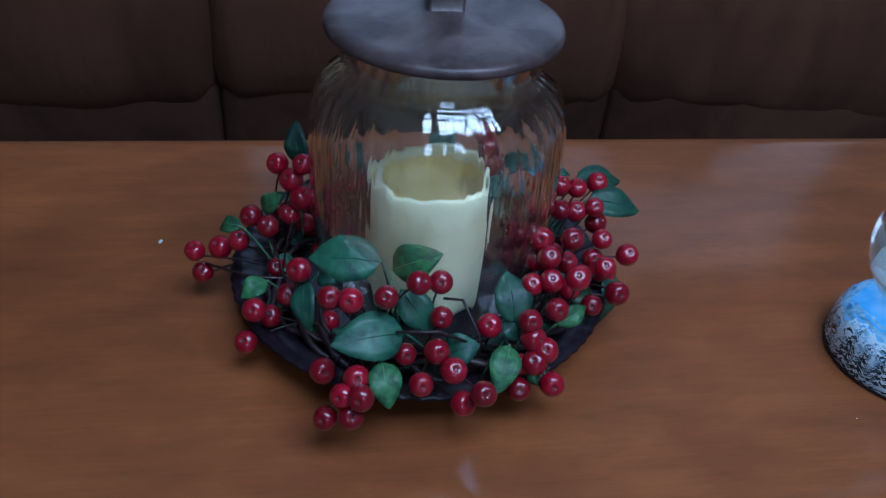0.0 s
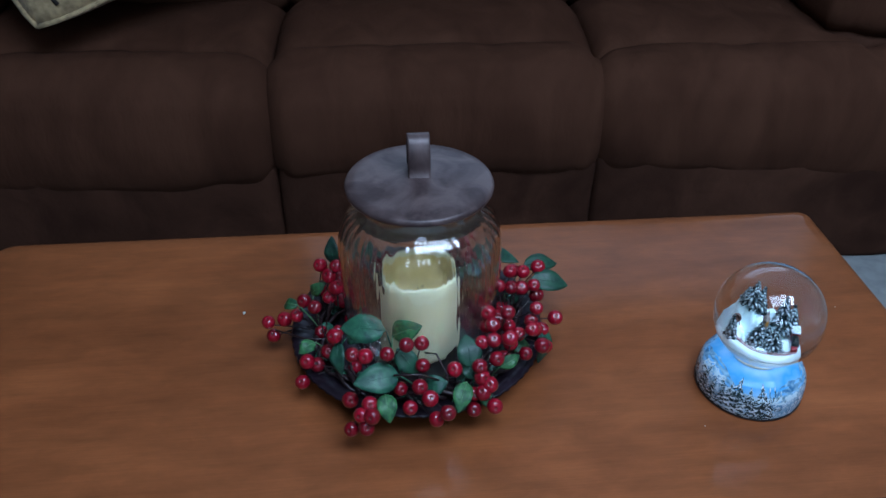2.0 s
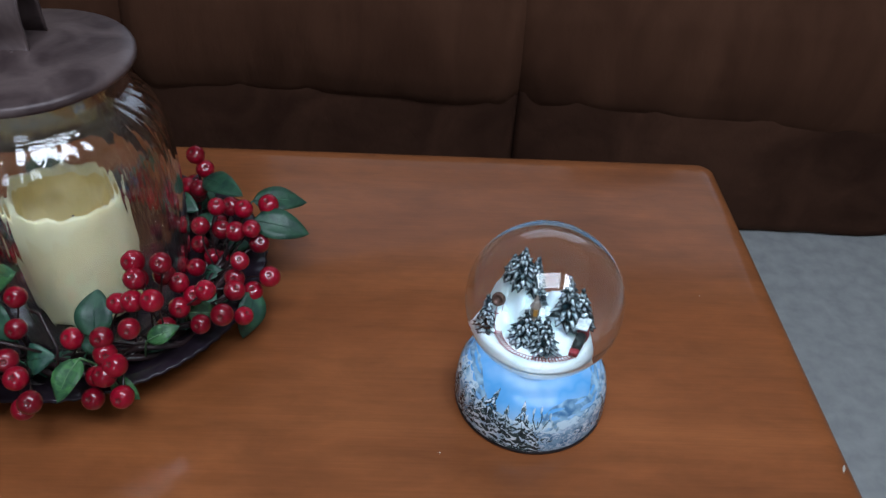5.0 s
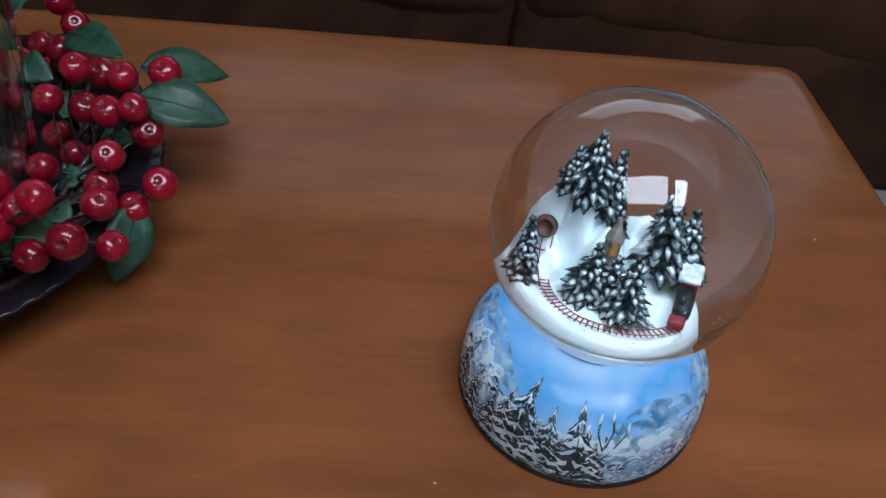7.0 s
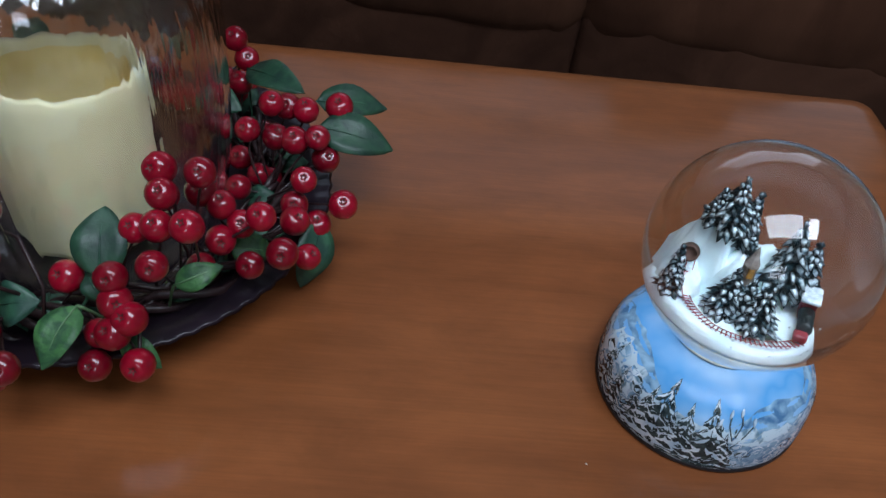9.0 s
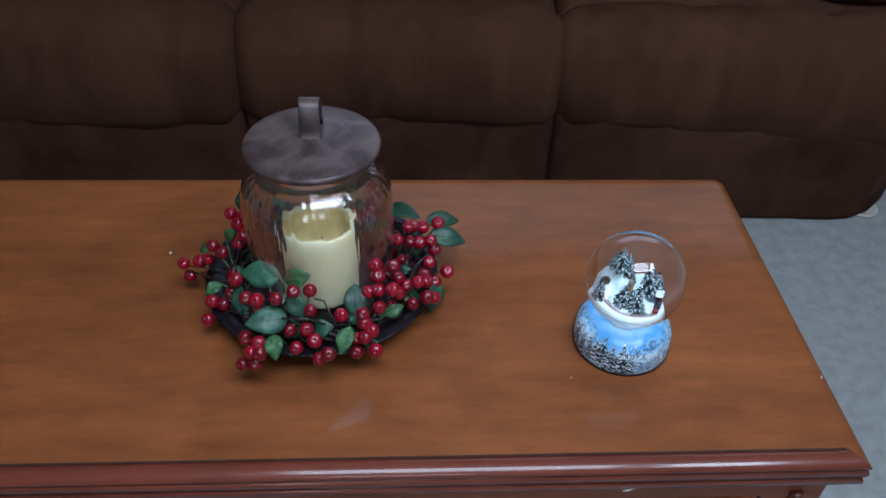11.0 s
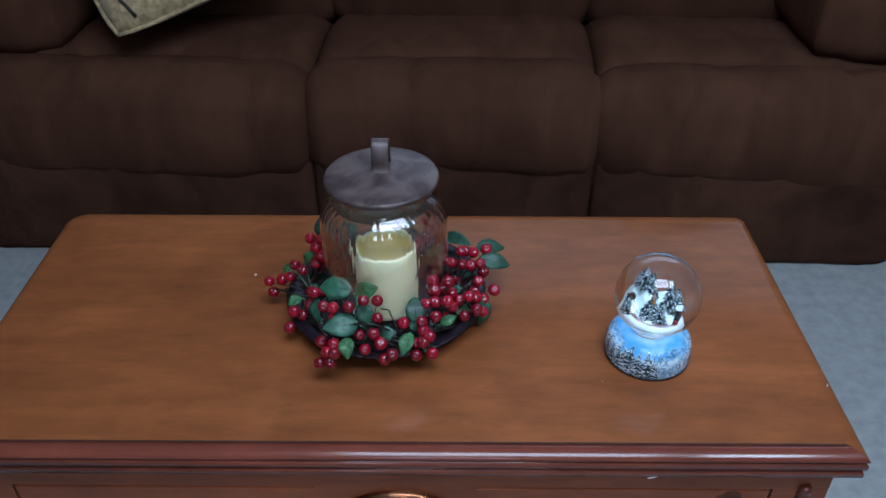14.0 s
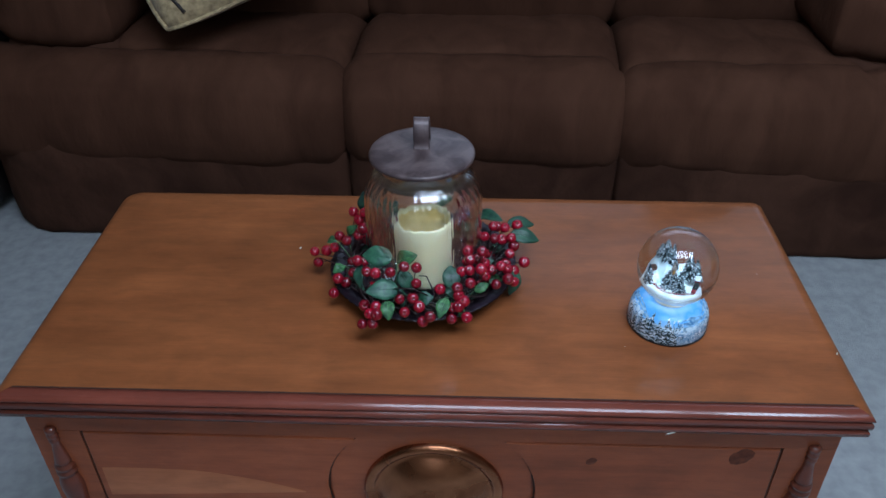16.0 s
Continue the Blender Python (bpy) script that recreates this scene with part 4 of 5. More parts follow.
spots = []
for k in range(190):
    u = prng.uniform(-115, 115)
    tall = 0.019 + 0.004 * math.sin(radians(u * 5.1 + 20)) + (0.011 if u < -32 else 0) + (0.004 if u > 40 else 0)
    if -34 < u < 12:
        continue
    spots.append((0.0045 + (tall - 0.0045) * prng.random() ** 0.8, u))
for k, (h, u) in enumerate(sorted(spots, reverse=True)):
    size = prng.uniform(0.0022, 0.0044) * (1.25 - 0.5 * h / 0.03) * (1.35 if u < -30 else 1.0)
    lift = 0.00032 + k * 0.0000004
    puff(PAINT_TREE if prng.random() < 0.22 else PAINT_HILL, u + prng.uniform(-1, 1), h - size * 0.30, size * 0.95, lift)
    puff(PAINT_WHITE if prng.random() < (0.86 if u < -30 else 0.66) else PAINT_HILL, u, h, size * 0.92, lift + 0.0000002)
for kind, bm in puffs.items():
    tagged(part("painted_bush", bm, kind, base), kind="stuff")


def painted_pine(u0, low, high, spread):
    """A painted fir: dark tiers with snow lying on them."""
    tiers = 7
    dark, white = bmesh.new(), bmesh.new()
    for t in range(tiers):
        f = t / (tiers - 1)
        top = high - (high - low) * f * 0.92
        w = spread * (0.10 + 0.90 * f)
        drop = (high - low) * (0.20 + 0.10 * f)
        n = 7
        for bm, lift in ((dark, 0.0004 + t * 0.00001), (white, 0.00060 + t * 0.00001)):
            for s in (-1, 1):
                us = [u0 + s * w * (i / n) for i in range(n + 1)]
                a, b = [], []
                for i, u in enumerate(us):
                    e = i / n
                    up = top - drop * (0.75 * e + 0.12 * prng.random())
                    dn = up - drop * (0.85 * (1 - 0.75 * e)) * (0.7 + 0.5 * prng.random())
                    if bm is white:
                        up, dn = up - (up - dn) * 0.15, up - (up - dn) * (0.18 + 0.48 * prng.random())
                    a.append(bm.verts.new(wrap(u, up, lift)))
                    b.append(bm.verts.new(wrap(u, max(dn, 0.0032), lift)))
                for i in range(n):
                    if bm is white and prng.random() < 0.14:
                        continue
                    bm.faces.new((a[i], a[i + 1], b[i + 1], b[i]))
    tagged(part("painted_fir", dark, PAINT_TREE, base), kind="stuff")
    tagged(part("painted_snow", white, PAINT_WHITE, base), kind="stuff")


for u0, low, high, spread in ((-22, 0.004, 0.0445, 23), (-8, 0.004, 0.0375, 18), (5, 0.004, 0.0430, 21), (-50, 0.005, 0.0320, 11), (-64, 0.005, 0.0370, 13), (-37, 0.004, 0.030, 13), (13, 0.004, 0.028, 12), (-30, 0.004, 0.036, 15), (-15, 0.004, 0.031, 14),
                              (80, 0.005, 0.030, 10), (115, 0.005, 0.034, 12), (150, 0.005, 0.029, 10), (-100, 0.005, 0.031, 11), (-135, 0.005, 0.035, 12)):
    painted_pine(u0, low, high, spread)
# a bare frosted tree
bm = bmesh.new()
for pts in ([(17, 0.006), (16, 0.018), (17, 0.030)], [(16, 0.018), (10, 0.026), (8, 0.031)], [(16.5, 0.020), (22, 0.027), (27, 0.032)], [(16, 0.024), (13, 0.031), (13.5, 0.035)], [(17, 0.026), (20, 0.032), (20, 0.036)]):
    tube(bm, [wrap(u, h, 0.0003) for u, h in pts], 0.00038, 4)
part("bare_tree", bm, PAINT_TREE, base)
bm = bmesh.new()
for u, h in ((13.5, 0.0362), (20, 0.0372), (27, 0.0330), (8, 0.0318)):
    tube(bm, [wrap(u - 0.8, h - 0.002, 0.0003), wrap(u, h, 0.0003), wrap(u + 0.9, h + 0.002, 0.0003)], [0.0003, 0.0009, 0.0003], 5)
part("frosted_twig", bm, PAINT_WHITE, base)
bm = bmesh.new()
for k in range(3):
    tube(bm, [wrap(-18 + 4 * i, 0.0065 - 0.0014 * k + 0.0008 * math.sin(i * 0.8 + k), 0.00062) for i in range(9)], 0.00035, 4)
part("painted_fence", bm, PAINT_TREE, base)

cut = 0.0476                              # the ball is let into the collar
prof = [(0.0, -cut)]
a0 = math.asin(-cut / GR)
prof += [(GR * math.cos(a0 + (math.pi / 2 - a0) * i / 128), GR * math.sin(a0 + (math.pi / 2 - a0) * i / 128)) for i in range(128)] + [(0.0, GR)]
glass_ball = part("glass_ball", lathe(prof, 256), WATER_GLASS, globe, "clear water-filled glass ball")
glass_ball.location = (0.0010, 0.0015, GZ)
glass_ball.visible_shadow = False

# the village inside, in the ball's own frame: along (right), away, up
U, Hh = Vector((0.908, -0.42, 0)), Vector((0.42, 0.908, 0))
GROUND = -0.0205
SHRINK = 0.963


def inside(u, h, z):
    return (U * u + Hh * h) * SHRINK + Vector((0.0010, 0.0015, GZ + z * SHRINK))


def scenery(name, bm, mat, label="", at=None, smooth=True):
    ob = part(name, bm, mat, globe, label, smooth)
    if at is not None:
        ob.location = at
    return ob


def drift(a, i, r, z):
    back = max(0.0, math.cos(a - radians(65)))
    right = max(0.0, math.cos(a + radians(8))) ** 1.5
    left = max(0.0, math.cos(a - radians(165)))
    return r * (1 - 0.10 * back - 0.16 * right - 0.10 * left), z + (0.0008 * math.sin(3 * a + i) if 0 < i < 5 else 0)


def bed_side(a, i, r, z):
    r, z = drift(a, 0, r * (1 - 0.12 * max(0.0, math.cos(a + radians(8)))), z)
    return min(r, math.sqrt(max(0.0, GR * GR - z * z)) - 0.002), z


scenery("snow_ground", lathe([(r * SHRINK, z * SHRINK) for r, z in ((0.0, GROUND + 0.001), (0.014, GROUND + 0.001), (0.025, GROUND), (0.0292, GROUND - 0.0002), (0.0308, GROUND - 0.0010), (0.0315, GROUND - 0.0030), (0.0318, -0.0260), (0.0320, -0.0275), (0.0, -0.0275))], 72, drift), SNOW,
        "white snowy ground", inside(-0.0012, -0.0005, 0))
scenery("resin_bed", lathe([(0.0, -0.0267), (0.0308, -0.0267), (0.0316, -0.0280), (0.0316, -0.0310), (0.0302, -0.0365), (0.0268, -0.0415), (0.0200, -0.0450), (0.0, -0.0462)], 72, bed_side), CREAM, "cream resin bed under the snow", inside(0, 0, 0))


def lump(cx, ch, r, height, seed, power=1.3):
    bm = bmesh.new()
    bmesh.ops.create_icosphere(bm, subdivisions=4, radius=1.0)
    for v in bm.verts:
        q = v.co.copy()
        s = 1 + 0.22 * noise.noise(q * 1.7 + Vector((seed, 0, 0))) + 0.10 * noise.noise(q * 4 + Vector((0, seed, 0)))
        zz = max(q.z, -0.15)
        k = (1 - abs(q.z)) ** 0.0 * (1 - 0.35 * max(0, q.z) ** power)
        v.co = Vector((q.x * r * s * k, q.y * r * s * k, zz * height * s))
    return scenery("snow_mountain", bm, SNOW, "white snowy mountain", inside(cx, ch, GROUND))


lump(-0.0150, 0.007, 0.0115, 0.0300, 1.0)
lump(-0.0205, 0.004, 0.0072, 0.0270, 12.0)
lump(0.0040, 0.014, 0.0100, 0.0125, 4.0)
lump(-0.0215, 0.000, 0.0065, 0.0135, 9.0)
lump(-0.0185, -0.005, 0.0060, 0.0080, 6.0)
lump(-0.0060, 0.000, 0.0095, 0.0170, 3.0)

trng = random.Random(11)


def mini_fir(u, h, z, height, radius, tilt=0.0):
    """A resin fir: tiers of drooping scales, dark below and frosted at the ends."""
    scales, frost = bmesh.new(), bmesh.new()
    tube(scales, [(0, 0, 0), (0, 0, height * 0.92)], [radius * 0.45, radius * 0.05], 7)
    tiers = 9
    for t in range(tiers):
        f = t / (tiers - 1)
        r = radius * (1 - f) ** 0.8 * (0.92 + 0.16 * trng.random()) + 0.0006
        zz = height * (0.10 + 0.86 * f)
        level = zz
        n = max(4, int(7 * (1 - f) + 5))
        for k in range(n):
            a = 2 * math.pi * (k + 0.5 * (t % 2) + 0.8 * trng.random()) / n
            zz = level + height * 0.05 * (trng.random() - 0.5)
            d = Vector((math.cos(a), math.sin(a), 0))
            s = Vector((-math.sin(a), math.cos(a), 0)) * (0.0010 + 0.0005 * (1 - f)) * (0.8 + 0.5 * trng.random())
            root = d * (r * 0.25) + Vector((0, 0, zz + height * 0.05))
            mid = d * (r * 0.72) + Vector((0, 0, zz + height * 0.012))
            end = d * r * (0.80 + 0.42 * trng.random()) + Vector((0, 0, zz - height * (0.045 + 0.03 * trng.random())))
            th = Vector((0, 0, -0.0011))
            v = [scales.verts.new(p) for p in (root - s * 0.6, root + s * 0.6, mid + s * 1.2, end, mid - s * 1.2, mid + th)]
            for q in ((0, 1, 2, 4), (4, 2, 3), (0, 4, 5), (1, 5, 2), (4, 3, 5), (2, 5, 3), (0, 5, 1)):
                scales.faces.new([v[i] for i in q])
            if trng.random() < 0.85:
                up = Vector((0, 0, 0.00025))
                j = 0.2 * trng.random()
                inner = root.lerp(mid, 0.30 + j)
                w = [frost.verts.new(p + up) for p in (inner - s * 0.45, inner + s * 0.45, mid + s * (0.45 + 2 * j), mid.lerp(end, 0.80) + s * 0.25, mid.lerp(end, 0.80) - s * 0.25, mid - s * (0.95 - j))]
                top = frost.verts.new(mid.lerp(end, 0.1) + up * 3)
                for i in range(6):
                    frost.faces.new((w[i], w[(i + 1) % 6], top))
                frost.faces.new(w[::-1])
    tree = part("fir_tree", scales, PINE, globe, "dark green miniature fir")
    tree.matrix_basis = Matrix.Translation(inside(u, h, z)) @ pose(0, 0, 0, 0, tilt, 0)
    part("frost", frost, FROST_FIR, tree, "white frosted tips")


mini_fir(-0.0135, 0.003, 0.004, 0.0265, 0.0080, -4)
mini_fir(-0.0075, 0.006, -0.003, 0.0245, 0.0056)
mini_fir(-0.0180, 0.004, 0.005, 0.0165, 0.0058, -8)
mini_fir(-0.0040, 0.004, -0.008, 0.0150, 0.0040)
mini_fir(0.0112, 0.008, GROUND + 0.004, 0.0300, 0.0088, -2)
mini_fir(0.0168, 0.010, GROUND + 0.002, 0.0235, 0.0062)
mini_fir(0.0072, -0.0155, GROUND, 0.0230, 0.0078)
mini_fir(-0.0048, -0.0125, GROUND, 0.0205, 0.0082)
mini_fir(0.0015, -0.0120, GROUND, 0.0180, 0.0070)
mini_fir(-0.0240, -0.0100, GROUND - 0.001, 0.0220, 0.0058, -8)

# track: from the tunnel down the bank and along the edge, two rails and ties on packed snow
way = [(-0.0206, -0.0035, -0.0085), (-0.0200, -0.0060, -0.0130), (-0.0188, -0.0090, -0.0175)]
for a in range(212, 338, 4):
    r = 0.0208 + 0.0046 * min(1.0, (a - 212) / 45)
    way.append((r * math.cos(radians(a)), r * math.sin(radians(a)), GROUND + 0.0009))
way = [inside(*p) for p in way]
fine = [way[i].lerp(way[i + 1], k / 4) for i in range(len(way) - 1) for k in range(4)]
across = [((fine[min(i + 1, len(fine) - 1)] - fine[max(i - 1, 0)]).cross(Vector((0, 0, 1)))).normalized() for i in range(len(fine))]
bm, ties = bmesh.new(), bmesh.new()
for off in (-0.0014, 0.0014):
    tube(bm, [p + c * off + Vector((0, 0, 0.0004)) for p, c in zip(fine, across)], 0.00017, 5)
for p, c in list(zip(fine, across))[::4]:
    tube(ties, [p - c * 0.0020, p + c * 0.0020], 0.00026, 4)
scenery("rail", bm, RED_PAINT, "tiny red railway track")
scenery("railway_ties", ties, RED_PAINT)
scenery("tunnel_mouth", lathe([(0.0, -0.0012), (0.0018, -0.0010), (0.0021, 0.0003), (0.0026, 0.0007), (0.0031, 0.0003), (0.0034, -0.002), (0.0, -0.003)], 20), material("tunnel_brown", (0.12, 0.06, 0.045), 0.6, dark=(0.06, 0.03, 0.02), scale=300), "brown tunnel mouth").matrix_basis = \
    Matrix.Translation(inside(-0.0222, -0.0046, -0.0060)) @ Vector((-0.5, -0.8, 0.35)).to_track_quat("Z", "Y").to_matrix().to_4x4()
# the little house
hx = inside(-0.0018, -0.0085, -0.0065)
scenery("house_wall", boxed(-0.0020, 0.0020, -0.0018, 0.0018, -0.01, 0.0085, 0.0003, 1), ROOF, "frosted brown cottage wall", hx, False)
bm = lathe([(0.0, 0.0165), (0.0006, 0.0150), (0.0016, 0.0110), (0.0030, 0.0080), (0.0028, 0.0076), (0.0, 0.0076)], 6)
scenery("house_roof", bm, ROOF, "steep frosted cottage roof", hx, False)
scenery("lit_window", boxed(-0.0012, 0.0010, -0.0026, -0.0017, 0.0030, 0.0074, 0.0003, 1), GOLD, "small gilt window", hx, False)
# the train, on its way round the hill
for u, h, ln, mat, hh, lab in ((0.0220, -0.0112, 0.0045, RED_PAINT, 0.0030, "red cow-catcher"), (0.0216, -0.0045, 0.0105, DARK_PAINT, 0.0066, "dark engine boiler"),
                               (0.0205, 0.0030, 0.0056, RED_PAINT, 0.0078, "red driver's cab"), (0.0186, 0.0095, 0.0070, DARK_PAINT, 0.0090, "dark tender")):
    if mat is DARK_PAINT:
        shape = lathe([(0.0, -ln / 2), (0.0020, -ln / 2), (0.0025, -ln / 2 + 0.0006), (0.0025, ln / 2 - 0.0006), (0.0020, ln / 2), (0.0, ln / 2)], 14)
        for v in shape.verts:
            v.co = Vector((v.co.x, v.co.z, v.co.y * hh / 0.0062 + 0.0012 + hh / 2))
        bmesh.ops.reverse_faces(shape, faces=shape.faces)
    else:
        shape = boxed(-0.0023, 0.0023, -ln / 2, ln / 2, 0.0012, 0.0012 + hh, 0.0011, 3)
    ob = scenery("train", shape, mat, lab)
    ob.matrix_basis = Matrix.Translation(inside(u, h, GROUND)) @ pose(0, 0, 0, 0, 0, -24.8 + 8)
ob = scenery("snowy_cab_roof", boxed(-0.0030, 0.0030, -0.0042, 0.0042, 0.0090, 0.0104, 0.0006, 2), FROST)
ob.matrix_basis = Matrix.Translation(inside(0.0205, 0.0030, GROUND)) @ pose(0, 0, 0, 0, 0, -16.8)
bm = bmesh.new()
tube(bm, [inside(0.0218, -0.0080, GROUND + 0.006), inside(0.0218, -0.0080, GROUND + 0.0100)], [0.0006, 0.0009], 8)
scenery("chimney", bm, DARK_PAINT, "small dark chimney")
# loose flakes that cling to the inside of the ball
bm = bmesh.new()
for k in range(100):
    lon, lat = trng.uniform(-150, 60), trng.uniform(-20, 10)
    d = U * (math.cos(radians(lon)) * math.cos(radians(lat))) + Hh * (math.sin(radians(lon)) * math.cos(radians(lat))) + Vector((0, 0, math.sin(radians(lat))))
    c = d * (GR - 0.0014) + Vector((0.0010, 0.0015, GZ))
    s1 = d.orthogonal().normalized()
    s2 = d.cross(s1)
    w = trng.uniform(0.00016, 0.00055)
    q = [bm.verts.new(c + s1 * (w * math.cos(a)) * 1.5 + s2 * (w * math.sin(a))) for a in (0.2, 1.4, 2.9, 4.3)]
    top = bm.verts.new(c - d * w)
    bm.faces.new(q)
    for i in range(4):
        bm.faces.new((q[i], q[(i + 1) % 4], top))
flakes = scenery("snow_flakes", bm, FROST, "loose white flakes")

# ---- sofa ----
sofa = thing("sofa", (0, 0.966, 0), "dark brown microsuede three-seat reclining sofa", "sofa", turn=-1.75)
SL, SR = -0.246, 0.386                    # the seams between the three seats
END_L, END_R = -1.19, 1.265


def spart(name, bm, mat=SUEDE, label="", parent=None):
    return part(name, bm, mat, parent or sofa, label)


def along(table, x):
    """A smooth value between (x, value) pairs."""
    for (xa, va), (xb, vb) in zip(table, table[1:]):
        if x <= xb:
            t = max(0.0, (x - xa) / (xb - xa))
            return va + (vb - va) * (0.5 - 0.5 * math.cos(math.pi * t))
    return table[-1][1]


def rough(p, seed):
    """Uneven stuffing: broad swells and soft vertical creases."""
    q = Vector((p[0] * 3.2 + seed, p[1] * 3.2, p[2] * 4))
    swell = noise.noise(q) * 0.011 + noise.noise(q * 3.1) * 0.004
    crease = (1 - abs(noise.noise(Vector((p[0] * 7 + seed, p[1] * 2, p[2] * 1.6 + seed))))) ** 9
    return swell - 0.007 * crease


FACE = [(0.150, 0.435), (0.135, 0.454), (0.100, 0.466), (0.062, 0.465), (0.025, 0.452), (-0.004, 0.430), (-0.024, 0.400), (-0.034, 0.365), (-0.038, 0.335), (-0.036, 0.300),
        (-0.027, 0.268), (-0.012, 0.248), (0.015, 0.238), (0.060, 0.245)]


def front_pad(x0, x1, low, crown, seed, creases=()):
    """The padded front of a footrest: its crown is stitched in a curve, its lower edge sags."""
    bm = bmesh.new()
    nx, rows = 56, []
    fine = []
    for (ya, za), (yb, zb) in zip(FACE, FACE[1:]):
        fine += [(ya + (yb - ya) * k / 3, za + (zb - za) * k / 3) for k in range(3)]
    fine.append(FACE[-1])
    for i in range(nx + 1):
        t = i / nx
        x = x0 + (x1 - x0) * (0.5 - 0.5 * math.cos(math.pi * t)) * 0.5 + (x1 - x0) * t * 0.5
        edge = min(x - x0, x1 - x)
        pinch = max(0.0, 1 - edge / 0.045) ** 2.2
        lo, cr = along(low, x), along(crown, x)
        col = []
        for j, (y, z) in enumerate(fine):
            k = j / (len(fine) - 1)
            deep = 0.024 * pinch
            dent = sum(d * math.exp(-((x - cx - lean * (0.45 - z)) / w) ** 2) * max(0, 1 - k * fade) for cx, w, d, lean, fade in creases)
            r = rough((x, y, z), seed) * min(1, 6 * k) * min(1, 4 * (1 - k))
            n = Vector((0, y - 0.09, z - 0.34)).normalized()
            ty = y + (cr - 0.150) * max(0, 1 - k * 2.6) ** 1.2
            tz = z + (lo - 0.245) * max(0, k * 1.9 - 0.9)
            p = Vector((x, ty, tz)) + n * (r - deep - dent)
            col.append(bm.verts.new(p))
        rows.append(col)
    for a, b in zip(rows, rows[1:]):
        for j in range(len(a) - 1):
            bm.faces.new((a[j], b[j], b[j + 1], a[j + 1]))
    return bm


def seat_cushion(x0, x1, crown, back, seed):
    """The seat behind the footrest: a low dome, tucked in along the stitched crown."""
    bm = bmesh.new()
    nx, ny, rows = 40, 22, []
    for i in range(nx + 1):
        x = x0 + (x1 - x0) * i / nx
        edge = min(x - x0, x1 - x)
        pinch = max(0.0, 1 - edge / 0.06) ** 2.2
        cr = along(crown, x)
        col = []
        for j in range(ny + 1):
            k = j / ny
            y = cr - 0.004 + (back - cr + 0.03) * k
            z = 0.438 + 0.034 * math.sin(math.pi * min(1.0, k * 1.05)) ** 0.45 - 0.030 * pinch + rough((x, y, 0.4), seed) * math.sin(math.pi * k)
            col.append(bm.verts.new((x, y, z)))
        rows.append(col)
    for a, b in zip(rows, rows[1:]):
        for j in range(ny):
            bm.faces.new((a[j], a[j + 1], b[j + 1], b[j]))
    rim = [rows[i][0] for i in range(nx + 1)] + [rows[nx][j] for j in range(1, ny + 1)] + [rows[i][ny] for i in range(nx - 1, -1, -1)] + [rows[0][j] for j in range(ny - 1, 0, -1)]
    low = [bm.verts.new((v.co.x, v.co.y, 0.28)) for v in rim]
    for k in range(len(rim)):
        j = (k + 1) % len(rim)
        bm.faces.new((rim[k], low[k], low[j], rim[j]))
    bm.faces.new(low)
    return bm


LOWS = ([(END_L, 0.218), (-0.76, 0.208), (-0.47, 0.196), (-0.33, 0.210), (SL, 0.228)], [(SL, 0.228), (0.07, 0.232), (SR, 0.226)], [(SR, 0.226), (0.55, 0.222), (0.74, 0.198), (1.05, 0.177), (END_R, 0.172)])
CROWNS = ([(END_L, 0.180), (-0.82, 0.140), (-0.54, 0.145), (-0.35, 0.120), (SL, 0.082)], [(SL, 0.085), (-0.188, 0.132), (0.064, 0.151), (0.327, 0.146), (SR, 0.100)], [(SR, 0.096), (0.516, 0.126), (0.68, 0.118), (0.89, 0.085), (END_R, 0.060)])
CREASES = ([(-0.50, 0.012, 0.006, 0.10, 1.0), (-0.76, 0.02, 0.006, 0.0, 1.2)], [(-0.02, 0.016, 0.004, 0.0, 1.2)], [(0.915, 0.018, 0.022, 0.10, 1.7), (0.66, 0.02, 0.005, -0.1, 1.2)])
for i, (a, b) in enumerate(((END_L, SL), (SL, SR), (SR, END_R))):
    def round_end(p):
        over = p.x - 1.045 if p.x > 0 else -1.03 - p.x
        if over > 0 and p.z < 0.26:
            p.y += 4.2 * over * over
        return p
    spart("base_panel", soft_block(a - 0.003, b + 0.003, -0.018, 0.30, -0.004, 0.285, 14, 18, 0.006, 0.005, i * 3.1, round_end), SUEDE_DARK, "brown padded lower front")
    pad = front_pad(a, b, LOWS[i], CROWNS[i], i * 5.7 + 1, CREASES[i])
    for v in pad.verts:
        over = v.co.x - 1.115 if v.co.x > 0 else -1.09 - v.co.x
        if over > 0:
            v.co.y += 4.5 * over * over
    spart("front_pad", pad, SUEDE, "brown padded footrest front")
    ia, ib = (a + 0.31 if i == 0 else a + 0.003), (b - 0.325 if i == 2 else b - 0.003)
    spart("seat", seat_cushion(ia, ib, CROWNS[i], 0.405, i * 2.3 + 9), SUEDE, "brown seat cushion")
    spart("backrest", soft_block(ia - (0.005 if i == 0 else 0.035), ib + (0.005 if i == 2 else 0.035), 0.352, 0.70, 0.392, 1.00, 5, 18, 0.025, 0.012, i * 4.1 + 3), SUEDE, "brown padded backrest")
    bm = tube(bmesh.new(), [(x, along(CROWNS[i], x) + 0.001, 0.4385) for x in np.linspace(max(a, -0.85) + 0.02, min(b, 0.98) - 0.02, 25)], 0.0016, 6)
    spart("piping", bm, SUEDE_DARK)
